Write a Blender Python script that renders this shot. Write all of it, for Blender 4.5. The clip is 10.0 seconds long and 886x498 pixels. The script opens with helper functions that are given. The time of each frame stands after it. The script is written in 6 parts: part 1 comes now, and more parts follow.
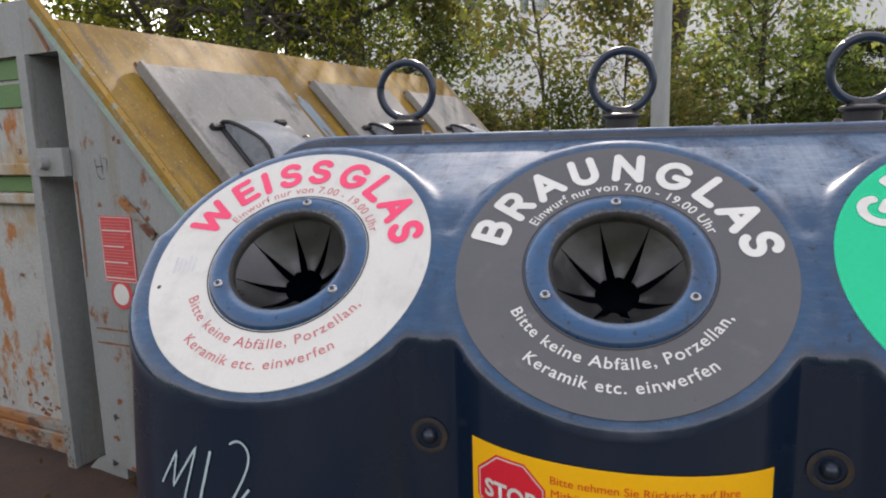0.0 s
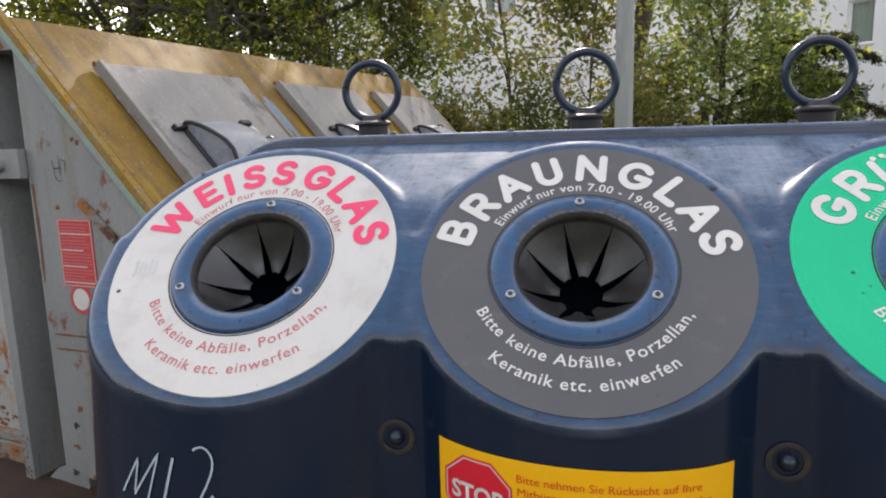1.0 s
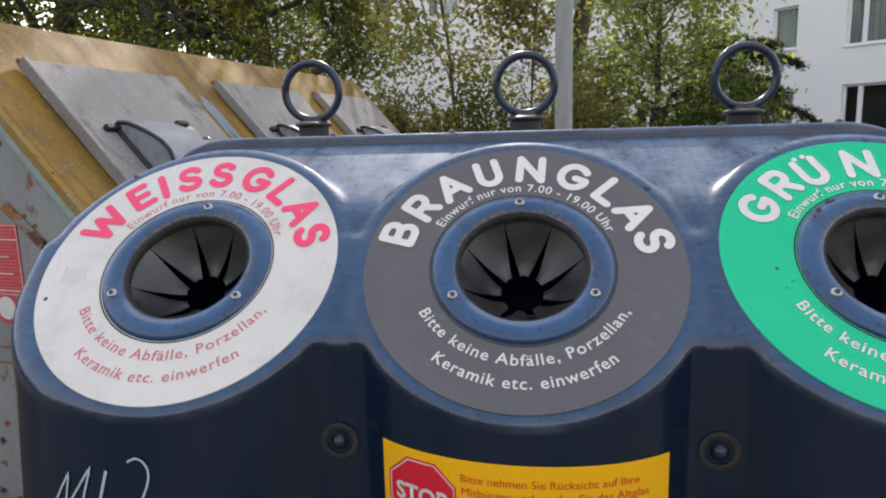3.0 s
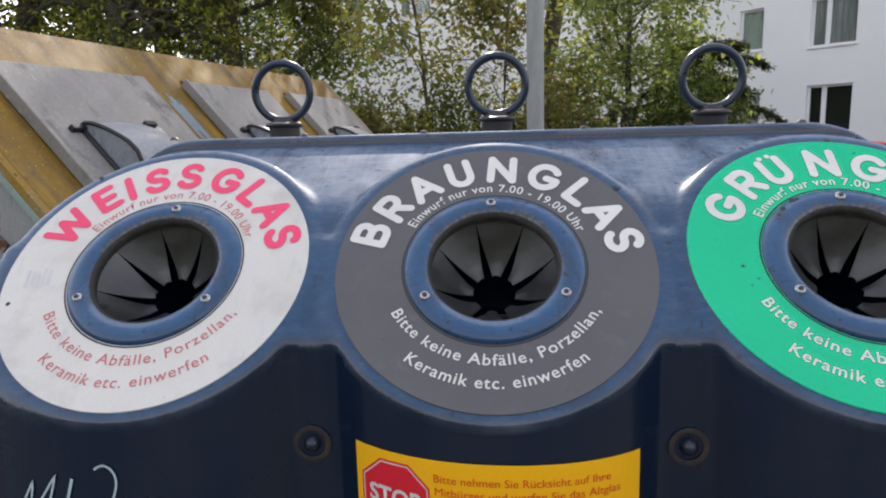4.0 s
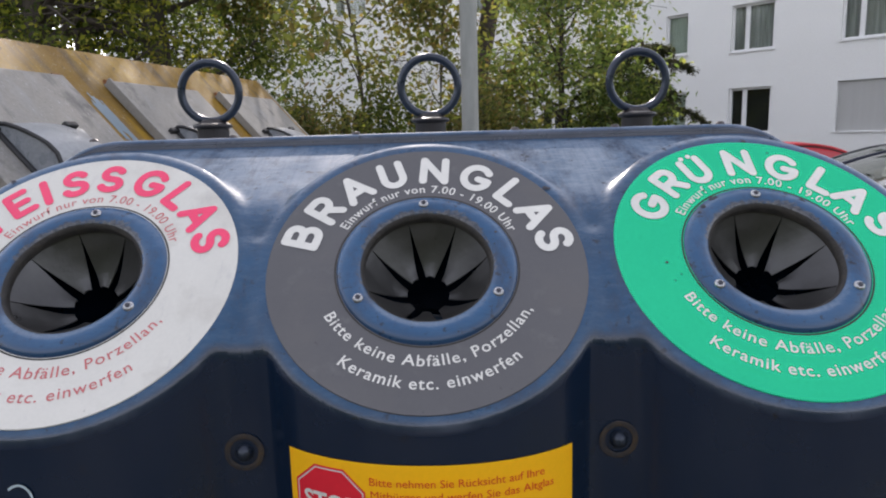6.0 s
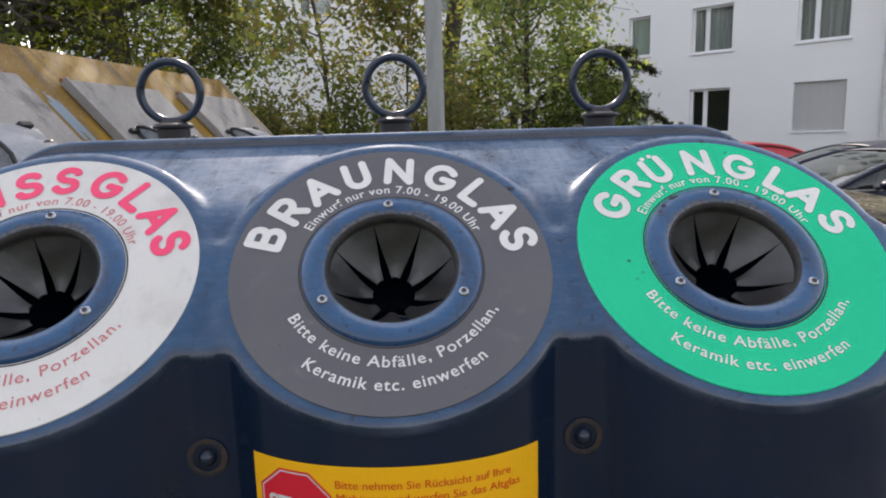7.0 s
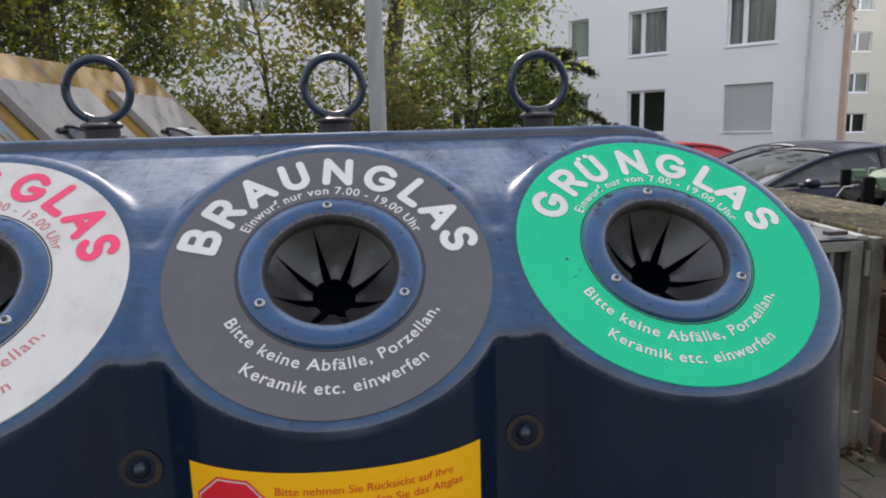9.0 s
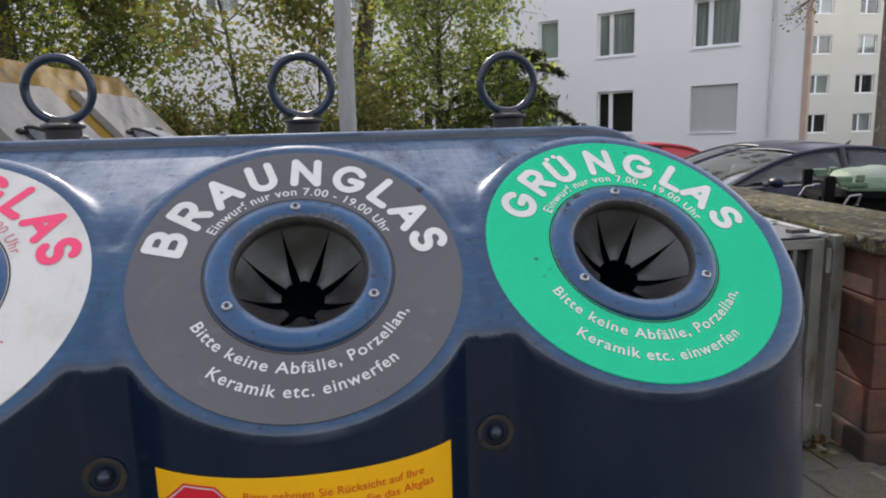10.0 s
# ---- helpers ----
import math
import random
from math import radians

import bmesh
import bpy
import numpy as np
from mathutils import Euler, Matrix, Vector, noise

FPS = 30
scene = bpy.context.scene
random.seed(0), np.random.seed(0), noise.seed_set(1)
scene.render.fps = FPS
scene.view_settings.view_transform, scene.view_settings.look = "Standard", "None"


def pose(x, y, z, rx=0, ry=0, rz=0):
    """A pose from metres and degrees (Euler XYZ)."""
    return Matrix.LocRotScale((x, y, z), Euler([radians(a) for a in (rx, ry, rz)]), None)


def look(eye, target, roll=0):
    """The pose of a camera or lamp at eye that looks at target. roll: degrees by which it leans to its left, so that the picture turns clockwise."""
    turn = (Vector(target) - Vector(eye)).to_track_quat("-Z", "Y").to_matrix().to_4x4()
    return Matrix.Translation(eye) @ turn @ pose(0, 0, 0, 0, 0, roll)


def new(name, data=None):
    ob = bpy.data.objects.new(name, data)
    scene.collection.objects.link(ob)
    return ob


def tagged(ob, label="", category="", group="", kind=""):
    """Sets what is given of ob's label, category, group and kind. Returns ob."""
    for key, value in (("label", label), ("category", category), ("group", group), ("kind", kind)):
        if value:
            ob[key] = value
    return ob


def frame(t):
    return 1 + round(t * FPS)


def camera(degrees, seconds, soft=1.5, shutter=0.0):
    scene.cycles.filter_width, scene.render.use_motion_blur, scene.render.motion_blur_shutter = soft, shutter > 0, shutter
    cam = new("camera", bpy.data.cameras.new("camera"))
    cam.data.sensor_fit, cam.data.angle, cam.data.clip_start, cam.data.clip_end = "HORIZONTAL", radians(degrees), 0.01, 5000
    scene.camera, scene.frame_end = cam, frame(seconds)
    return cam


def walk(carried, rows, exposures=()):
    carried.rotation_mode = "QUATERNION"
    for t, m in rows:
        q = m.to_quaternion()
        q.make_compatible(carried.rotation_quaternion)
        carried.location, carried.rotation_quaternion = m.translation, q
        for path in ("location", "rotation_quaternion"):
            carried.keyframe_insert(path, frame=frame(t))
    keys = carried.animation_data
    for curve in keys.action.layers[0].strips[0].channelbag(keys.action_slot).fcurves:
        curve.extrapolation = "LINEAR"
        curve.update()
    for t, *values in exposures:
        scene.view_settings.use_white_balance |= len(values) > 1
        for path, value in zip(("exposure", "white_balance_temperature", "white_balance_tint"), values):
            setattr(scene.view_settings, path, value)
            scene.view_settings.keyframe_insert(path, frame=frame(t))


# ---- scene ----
cam = camera(67.65, 10.0, soft=2.0)

# seconds, place in metres, heading to the left of +y, pitch and lean to the right in degrees
PATH = [
    (0.0, -0.0117, -0.9337, 1.6500, 14.326, -9.477, 1.552),
    (0.5, -0.0096, -0.9329, 1.6499, 12.934, -9.502, 1.600),
    (1.0, -0.0073, -0.9324, 1.6495, 11.580, -9.477, 1.587),
    (1.5, -0.0059, -0.9323, 1.6493, 10.487, -9.489, 1.597),
    (2.0, -0.0048, -0.9324, 1.6495, 9.290, -9.503, 1.617),
    (2.5, -0.0031, -0.9327, 1.6499, 7.971, -9.516, 1.532),
    (4.0, 0.0019, -0.9324, 1.6504, 4.565, -9.559, 1.580),
    (4.5, 0.0044, -0.9322, 1.6503, 3.193, -9.573, 1.570),
    (5.0, 0.0067, -0.9322, 1.6501, 1.929, -9.581, 1.600),
    (6.5, 0.0135, -0.9316, 1.6505, -2.162, -9.643, 1.635),
    (7.0, 0.0156, -0.9316, 1.6504, -3.550, -9.681, 1.646),
    (7.5, 0.0177, -0.9314, 1.6499, -4.723, -9.684, 1.692),
    (8.0, 0.0198, -0.9312, 1.6498, -5.875, -9.702, 1.708),
    (8.5, 0.0213, -0.9307, 1.6500, -7.086, -9.754, 1.676),
    (9.0, 0.0231, -0.9304, 1.6501, -8.341, -9.793, 1.623),
    (9.5, 0.0251, -0.9303, 1.6502, -9.607, -9.820, 1.608),
    (10.0, 0.0269, -0.9299, 1.6504, -10.790, -9.831, 1.638),
]


def stand(x, y, z, heading, pitch, lean):
    h, p = radians(heading), radians(pitch)
    way = Vector((-math.sin(h) * math.cos(p), math.cos(h) * math.cos(p), math.sin(p)))
    return look((x, y, z), Vector((x, y, z)) + way, -lean)


walk(cam, [(r[0], stand(*r[1:])) for r in PATH], [(0.0, 2.07, 7560, 18), (2.0, 1.98, 7340, 18), (5.0, 1.91, 7200, 18), (10.0, 1.87, 7180, 18)])

# ---- daylight: low autumn sun behind the trees ----
SUN_HEADING, SUN_HEIGHT = 5.5, 33.0
world = bpy.data.worlds.new("sky")
scene.world = world
world.use_nodes = True
wt = world.node_tree
sky = wt.nodes.new("ShaderNodeTexSky")
sky.sky_type = "NISHITA"
sky.sun_disc = False
sky.sun_elevation = radians(SUN_HEIGHT)
sky.sun_rotation = radians(-SUN_HEADING)
sky.air_density, sky.dust_density, sky.ozone_density = 1.0, 0.4, 1.0
haze = wt.nodes.new("ShaderNodeHueSaturation")
haze.inputs["Saturation"].default_value = 0.5
wt.links.new(sky.outputs[0], haze.inputs["Color"])
wt.links.new(haze.outputs[0], wt.nodes["Background"].inputs[0])
wt.nodes["Background"].inputs[1].default_value = 0.15
sun_data = bpy.data.lights.new("sun", "SUN")
sun_data.energy, sun_data.angle, sun_data.color = 1.8, radians(1.0), (1.0, 1.0, 0.99)
sun = new("sun", sun_data)
sh, se = radians(SUN_HEADING), radians(SUN_HEIGHT)
sun.matrix_world = look((0, 0, 30), Vector((0, 0, 30)) - Vector((-math.sin(sh) * math.cos(se), math.cos(sh) * math.cos(se), math.sin(se))))


# ---- helpers for meshes ----
def mesh_object(name, verts, faces, material=None, parent=None, smooth=False, label=""):
    me = bpy.data.meshes.new(name)
    me.from_pydata([tuple(map(float, v)) for v in verts], [], [tuple(map(int, f)) for f in faces])
    me.update()
    ob = new(name, me)
    if material:
        me.materials.append(material)
    if smooth:
        me.shade_smooth()
    if parent:
        ob.parent = parent
    if label:
        ob["label"] = label
    return ob


def part(name, bm, material, parent=None, label="", smooth=False):
    bmesh.ops.recalc_face_normals(bm, faces=bm.faces[:])
    me = bpy.data.meshes.new(name)
    bm.to_mesh(me)
    bm.free()
    me.materials.append(material)
    if smooth:
        me.shade_smooth()
        me.set_sharp_from_angle(angle=radians(40))
    ob = new(name, me)
    if parent:
        ob.parent = parent
    if label:
        ob["label"] = label
    return ob


def thing(name, label, category, group="", kind="", at=None):
    ob = new(name)
    ob.empty_display_size = 0.2
    if at is not None:
        ob.matrix_world = at
    return tagged(ob, label, category, group, kind)


def box(bm, lo, hi, bevel=0.0, m=None):
    lo, hi = Vector(lo), Vector(hi)
    made = bmesh.ops.create_cube(bm, size=1.0)["verts"]
    bmesh.ops.transform(bm, matrix=Matrix.LocRotScale((lo + hi) / 2, None, hi - lo), verts=made)
    if bevel:
        edges = list({e for v in made for e in v.link_edges})
        res = bmesh.ops.bevel(bm, geom=edges, offset=bevel, segments=2, affect="EDGES", profile=0.6)
        made = list({v for f in res["faces"] for v in f.verts} | {v for v in made if v.is_valid})
    if m is not None:
        bmesh.ops.transform(bm, matrix=m, verts=made)
    return made


def box_part(name, lo, hi, material, parent=None, bevel=0.0, m=None, label=""):
    bm = bmesh.new()
    box(bm, lo, hi, bevel, m)
    return part(name, bm, material, parent, label)


def tube(bm, a, b, ra, rb=None, sides=12, caps=True):
    a, b = Vector(a), Vector(b)
    rb = ra if rb is None else rb
    q = (b - a).to_track_quat("Z", "Y").to_matrix().to_4x4()
    made = bmesh.ops.create_cone(bm, cap_ends=caps, segments=sides, radius1=ra, radius2=rb, depth=(b - a).length)["verts"]
    bmesh.ops.transform(bm, matrix=Matrix.Translation((a + b) / 2) @ q, verts=made)
    return made


def lathe(profile, sides=48, closed=False):
    """A solid of turning round z from (radius, height) pairs."""
    verts, faces, n = [], [], len(profile)
    for i in range(sides):
        a = 2 * math.pi * i / sides
        verts += [(r * math.cos(a), r * math.sin(a), h) for r, h in profile]
    for i in range(sides):
        j = (i + 1) % sides
        for k in range(n if closed else n - 1):
            m = (k + 1) % n
            faces.append((i * n + k, j * n + k, j * n + m, i * n + m))
    return verts, faces


def prism(bm, outline, depth, m):
    """An outline in the plane of x and y, given depth along z, at the pose m."""
    low = [bm.verts.new(m @ Vector((x, y, 0))) for x, y in outline]
    top = [bm.verts.new(m @ Vector((x, y, depth))) for x, y in outline]
    n = len(outline)
    bm.faces.new(low[::-1])
    bm.faces.new(top)
    for i in range(n):
        bm.faces.new((low[i], low[(i + 1) % n], top[(i + 1) % n], top[i]))


# ---- materials ----
def nodes_of(name):
    m = bpy.data.materials.new(name)
    m.use_nodes = True
    nt = m.node_tree
    return m, nt, nt.nodes["Principled BSDF"]


def ramp_node(nt, source, stops):
    r = nt.nodes.new("ShaderNodeValToRGB")
    while len(r.color_ramp.elements) < len(stops):
        r.color_ramp.elements.new(0.5)
    for e, (p, c) in zip(r.color_ramp.elements, stops):
        e.position, e.color = p, (*c, 1) if len(c) == 3 else c
    nt.links.new(source, r.inputs[0])
    return r


def noise_node(nt, scale, detail=4, rough=0.55, stretch=None, coords="Object", offset=0.0):
    tc = nt.nodes.new("ShaderNodeTexCoord")
    mp = nt.nodes.new("ShaderNodeMapping")
    mp.inputs["Location"].default_value = (offset, offset * 0.7, offset * 1.3)
    if stretch:
        mp.inputs["Scale"].default_value = stretch
    n = nt.nodes.new("ShaderNodeTexNoise")
    n.inputs["Scale"].default_value, n.inputs["Detail"].default_value, n.inputs["Roughness"].default_value = scale, detail, rough
    nt.links.new(tc.outputs[coords], mp.inputs[0])
    nt.links.new(mp.outputs[0], n.inputs["Vector"])
    return n.outputs["Fac"]


def mix_node(nt, fac, a, b, mode="MIX"):
    m = nt.nodes.new("ShaderNodeMix")
    m.data_type, m.blend_type = "RGBA", mode
    for slot, v in ((0, fac), (6, a), (7, b)):
        if isinstance(v, (int, float)):
            m.inputs[slot].default_value = v
        elif isinstance(v, tuple):
            m.inputs[slot].default_value = (*v, 1)
        else:
            nt.links.new(v, m.inputs[slot])
    return m.outputs[2]


def bump_node(nt, bsdf, height, strength, distance=0.01):
    b = nt.nodes.new("ShaderNodeBump")
    b.inputs["Strength"].default_value, b.inputs["Distance"].default_value = strength, distance
    nt.links.new(height, b.inputs["Height"])
    nt.links.new(b.outputs[0], bsdf.inputs["Normal"])


def surface(name, base, second, rough=0.5, metal=0.0, grain=60.0, blotch=4.0, bump=0.15, stains=(), coat=0.0, stretch=None, spec=0.5, amp=0.15):
    """Paint, stone, metal and the like: two tones in blotches, fine grain, stains of (colour, scale, from, to, stretch)."""
    m, nt, bsdf = nodes_of(name)
    big, fine = noise_node(nt, blotch, 5, 0.6, stretch), noise_node(nt, grain, 4, 0.6, stretch)
    col = ramp_node(nt, big, [(0.3, base), (0.72, second)]).outputs[0]
    g = ramp_node(nt, fine, [(0.25, (1 - amp,) * 3), (0.75, (1 + amp,) * 3)]).outputs[0]
    col = mix_node(nt, 1.0, col, g, "MULTIPLY")
    for k, (tint, scale, lo, hi, how) in enumerate(stains):
        f = ramp_node(nt, noise_node(nt, scale, 6, 0.65, how, offset=3.7 * (k + 1)), [(lo, (0, 0, 0)), (hi, (1, 1, 1))]).outputs[0]
        col = mix_node(nt, f, col, tint)
    nt.links.new(col, bsdf.inputs["Base Color"])
    rr = ramp_node(nt, big, [(0.3, (max(rough - 0.1, 0.02),) * 3), (0.7, (min(rough + 0.12, 1.0),) * 3)]).outputs[0]
    nt.links.new(rr, bsdf.inputs["Roughness"])
    bsdf.inputs["Metallic"].default_value = metal
    bsdf.inputs["Coat Weight"].default_value = coat
    bsdf.inputs["Coat Roughness"].default_value = 0.15
    bsdf.inputs["Specular IOR Level"].default_value = spec
    if bump:
        bump_node(nt, bsdf, fine, bump, 0.004)
    return m


def plain(name, colour, rough=0.5, metal=0.0, bump=0.05, grain=80.0):
    second = tuple(min(1.0, c * 0.85) for c in colour)
    return surface(name, colour, second, rough, metal, grain=grain, bump=bump, amp=0.05)


def leaf_material(name, tones):
    m, nt, bsdf = nodes_of(name)
    geo = nt.nodes.new("ShaderNodeNewGeometry")
    r = ramp_node(nt, geo.outputs["Random Per Island"], [(i / (len(tones) - 1), c) for i, c in enumerate(tones)])
    nt.links.new(r.outputs[0], bsdf.inputs["Base Color"])
    bsdf.inputs["Roughness"].default_value = 0.7
    bsdf.inputs["Specular IOR Level"].default_value = 0.25
    tr = nt.nodes.new("ShaderNodeBsdfTranslucent")
    bright = mix_node(nt, 1.0, r.outputs[0], (1.4, 1.5, 0.8), "MULTIPLY")
    nt.links.new(bright, tr.inputs[0])
    mx = nt.nodes.new("ShaderNodeMixShader")
    mx.inputs[0].default_value = 0.58
    nt.links.new(bsdf.outputs[0], mx.inputs[1])
    nt.links.new(tr.outputs[0], mx.inputs[2])
    nt.links.new(mx.outputs[0], nt.nodes["Material Output"].inputs[0])
    return m


def glass_material(name, tint=(0.8, 0.85, 0.85), see=0.5, rough=0.02):
    """Pane glass: a glossy sheet that lets part of the light through."""
    m, nt, bsdf = nodes_of(name)
    bsdf.inputs["Base Color"].default_value = (*tint, 1)
    bsdf.inputs["Roughness"].default_value = rough
    bsdf.inputs["Transmission Weight"].default_value = see
    bsdf.inputs["IOR"].default_value = 1.45
    return m


def weathered_toplit_blue(name, deep, faded, rough, scuffs, chip=0.60, rim=None):
    """Navy gel coat: glossy, dark on steep faces, bleached and scuffed on upward ones, where sky light is also put into
    the colour.
    """
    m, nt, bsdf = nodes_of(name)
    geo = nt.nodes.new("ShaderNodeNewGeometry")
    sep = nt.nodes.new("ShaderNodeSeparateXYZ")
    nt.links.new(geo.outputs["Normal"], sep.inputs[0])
    # tone follows the normal, so tops carry painted sky light besides bleaching
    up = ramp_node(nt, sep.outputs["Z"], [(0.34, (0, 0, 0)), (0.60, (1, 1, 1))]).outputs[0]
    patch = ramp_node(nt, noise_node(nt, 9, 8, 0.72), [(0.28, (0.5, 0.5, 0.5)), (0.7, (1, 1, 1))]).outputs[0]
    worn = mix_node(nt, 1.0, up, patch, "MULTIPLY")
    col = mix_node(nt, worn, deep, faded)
    scuff = ramp_node(nt, noise_node(nt, 70, 9, 0.75, (0.55, 1.5, 1.5)), [(0.46, (0, 0, 0)), (0.74, (scuffs,) * 3)]).outputs[0]
    flat = ramp_node(nt, sep.outputs["Z"], [(0.74, (0.22, 0.22, 0.22)), (0.92, (1, 1, 1))]).outputs[0]
    scuff = mix_node(nt, 1.0, scuff, flat, "MULTIPLY")
    scuff = mix_node(nt, 1.0, scuff, up, "MULTIPLY")
    col = mix_node(nt, scuff, col, (0.23, 0.27, 0.31))
    table = ramp_node(nt, sep.outputs["Z"], [(0.80, (0, 0, 0)), (0.92, (1, 1, 1))]).outputs[0]
    # pale deck smudges: scuffing, with the sky's reflection painted in
    sky_smudge = ramp_node(nt, noise_node(nt, 4.5, 6, 0.65, offset=14.0), [(0.34, (0.12, 0.12, 0.12)), (0.66, (0.95, 0.95, 0.95))]).outputs[0]
    brushed = ramp_node(nt, noise_node(nt, 150, 5, 0.7, (1.0, 0.05, 0.05), offset=17.0), [(0.34, (0.62, 0.62, 0.62)), (0.64, (1, 1, 1))]).outputs[0]
    sky_smudge = mix_node(nt, 1.0, sky_smudge, brushed, "MULTIPLY")
    col = mix_node(nt, mix_node(nt, 1.0, sky_smudge, table, "MULTIPLY"), col, (0.185, 0.225, 0.275))
    grime = ramp_node(nt, noise_node(nt, 16, 8, 0.75, (1, 0.45, 0.45), offset=31.0), [(0.52, (0, 0, 0)), (0.68, (0.75, 0.75, 0.75))]).outputs[0]
    col = mix_node(nt, mix_node(nt, 1.0, grime, up, "MULTIPLY"), col, (0.022, 0.030, 0.052))
    # pale bands on convex edges: wear, plus sky reflections drawn as colour
    edge = ramp_node(nt, geo.outputs["Pointiness"], [(0.506, (0, 0, 0)), (0.540, (1, 1, 1))]).outputs[0]
    edge_bands = ramp_node(nt, noise_node(nt, 10, 3, 0.5, (1, 1, 1), offset=21.0), [(0.38, (0.05, 0.05, 0.05)), (0.66, (0.55, 0.55, 0.55))]).outputs[0]
    col = mix_node(nt, mix_node(nt, 1.0, edge, edge_bands, "MULTIPLY"), col, (0.17, 0.19, 0.24))
    dirt = ramp_node(nt, noise_node(nt, 55, 6, 0.7, offset=5.0), [(chip, (0, 0, 0)), (chip + 0.08, (0.8, 0.8, 0.8))]).outputs[0]
    col = mix_node(nt, dirt, col, (0.010, 0.012, 0.018))
    streak = ramp_node(nt, noise_node(nt, 14, 5, 0.6, (1.6, 1.6, 0.12), offset=9.0), [(0.58, (0, 0, 0)), (0.80, (0.35, 0.35, 0.35))]).outputs[0]
    col = mix_node(nt, streak, col, (0.010, 0.012, 0.020))
    if rim:
        # scraped, dirty paint round the mouth, thickest where bottles strike on the way in
        tc, flatten, reach = (nt.nodes.new(n) for n in ("ShaderNodeTexCoord", "ShaderNodeMapping", "ShaderNodeVectorMath"))
        flatten.inputs["Scale"].default_value = (1, 1, 0)
        reach.operation = "LENGTH"
        nt.links.new(tc.outputs["Object"], flatten.inputs[0])
        nt.links.new(flatten.outputs[0], reach.inputs[0])
        near = nt.nodes.new("ShaderNodeMapRange")
        for slot, value in zip((1, 2, 3, 4), (rim[0], rim[1], 0.57, 0.28)):
            near.inputs[slot].default_value = value
        nt.links.new(reach.outputs["Value"], near.inputs[0])
        split = nt.nodes.new("ShaderNodeSeparateXYZ")
        nt.links.new(tc.outputs["Object"], split.inputs[0])
        high = nt.nodes.new("ShaderNodeMapRange")
        for slot, value in zip((1, 2, 3, 4), (-0.04, 0.08, -0.16, 0.03)):
            high.inputs[slot].default_value = value
        nt.links.new(split.outputs["Y"], high.inputs[0])
        total = nt.nodes.new("ShaderNodeMath")
        nt.links.new(near.outputs[0], total.inputs[0])
        nt.links.new(high.outputs[0], total.inputs[1])
        more = nt.nodes.new("ShaderNodeMath")
        nt.links.new(total.outputs[0], more.inputs[0])
        nt.links.new(noise_node(nt, 45, 8, 0.75, offset=40.0), more.inputs[1])
        scrape = ramp_node(nt, more.outputs[0], [(0.0, (0, 0, 0)), (0.93, (0, 0, 0)), (1.05, (0.8, 0.8, 0.8))]).outputs[0]
        dirt_tone = ramp_node(nt, noise_node(nt, 130, 5, 0.7, offset=44.0), [(0.38, (0.022, 0.022, 0.024)), (0.62, (0.11, 0.105, 0.10))]).outputs[0]
        col = mix_node(nt, scrape, col, dirt_tone)
    nt.links.new(col, bsdf.inputs["Base Color"])
    rr = ramp_node(nt, noise_node(nt, 9, 5, 0.6, offset=2.0), [(0.3, (rough - 0.08,) * 3), (0.7, (rough + 0.12,) * 3)]).outputs[0]
    dull = nt.nodes.new("ShaderNodeMath")
    dull.operation = "MULTIPLY_ADD"
    dull.inputs[1].default_value = 0.42
    nt.links.new(mix_node(nt, 0.75, worn, table), dull.inputs[0])
    nt.links.new(rr, dull.inputs[2])
    nt.links.new(dull.outputs[0], bsdf.inputs["Roughness"])
    # weather has taken the gloss off the flat deck; the rounded edges keep it
    gloss = ramp_node(nt, sep.outputs["Z"], [(0.87, (0.3, 0.3, 0.3)), (0.925, (0.0, 0.0, 0.0))]).outputs[0]
    nt.links.new(gloss, bsdf.inputs["Coat Weight"])
    bsdf.inputs["Coat Roughness"].default_value = 0.10
    shine = ramp_node(nt, sep.outputs["Z"], [(0.87, (0.4, 0.4, 0.4)), (0.925, (0.08, 0.08, 0.08))]).outputs[0]
    nt.links.new(shine, bsdf.inputs["Specular IOR Level"])
    bump_node(nt, bsdf, noise_node(nt, 34, 3, 0.5), 0.10, 0.003)
    return m


M_BLUE = weathered_toplit_blue("weathered_toplit_blue_gelcoat", (0.0035, 0.0125, 0.030), (0.006, 0.066, 0.148), 0.22, 0.7)
M_BLUE_RING = weathered_toplit_blue("weathered_toplit_blue_ring", (0.008, 0.042, 0.100), (0.009, 0.078, 0.178), 0.28, 0.4, 0.585, rim=(0.092, 0.110))
PLATE = dict(grain=220, blotch=7, bump=0.015, amp=0.03, spec=0.25)
M_WHITE_PLATE = surface("white_plate", (0.645, 0.62, 0.56), (0.595, 0.575, 0.52), 0.6, **PLATE,
                        stains=[((0.46, 0.43, 0.38), 8, 0.50, 0.78, None), ((0.48, 0.46, 0.44), 30, 0.58, 0.80, (1.6, 0.5, 0.5)), ((0.22, 0.20, 0.18), 90, 0.69, 0.76, None)])
M_GREY_PLATE = surface("dark_grey_plate", (0.099, 0.097, 0.101), (0.116, 0.113, 0.116), 0.6, **PLATE,
                       stains=[((0.125, 0.118, 0.116), 8, 0.48, 0.78, None), ((0.15, 0.145, 0.145), 26, 0.60, 0.85, None), ((0.05, 0.048, 0.048), 80, 0.68, 0.76, None)])
M_GREEN_PLATE = surface("green_plate", (0.0, 0.53, 0.265), (0.0, 0.49, 0.25), 0.85, **{**PLATE, "spec": 0.0},
                        stains=[((0.02, 0.2, 0.12), 60, 0.70, 0.80, None)])
M_RED_INK = plain("red_ink", (0.93, 0.055, 0.15), 0.5)
M_DULL_RED_INK = plain("faded_red_ink", (0.60, 0.15, 0.15), 0.5)
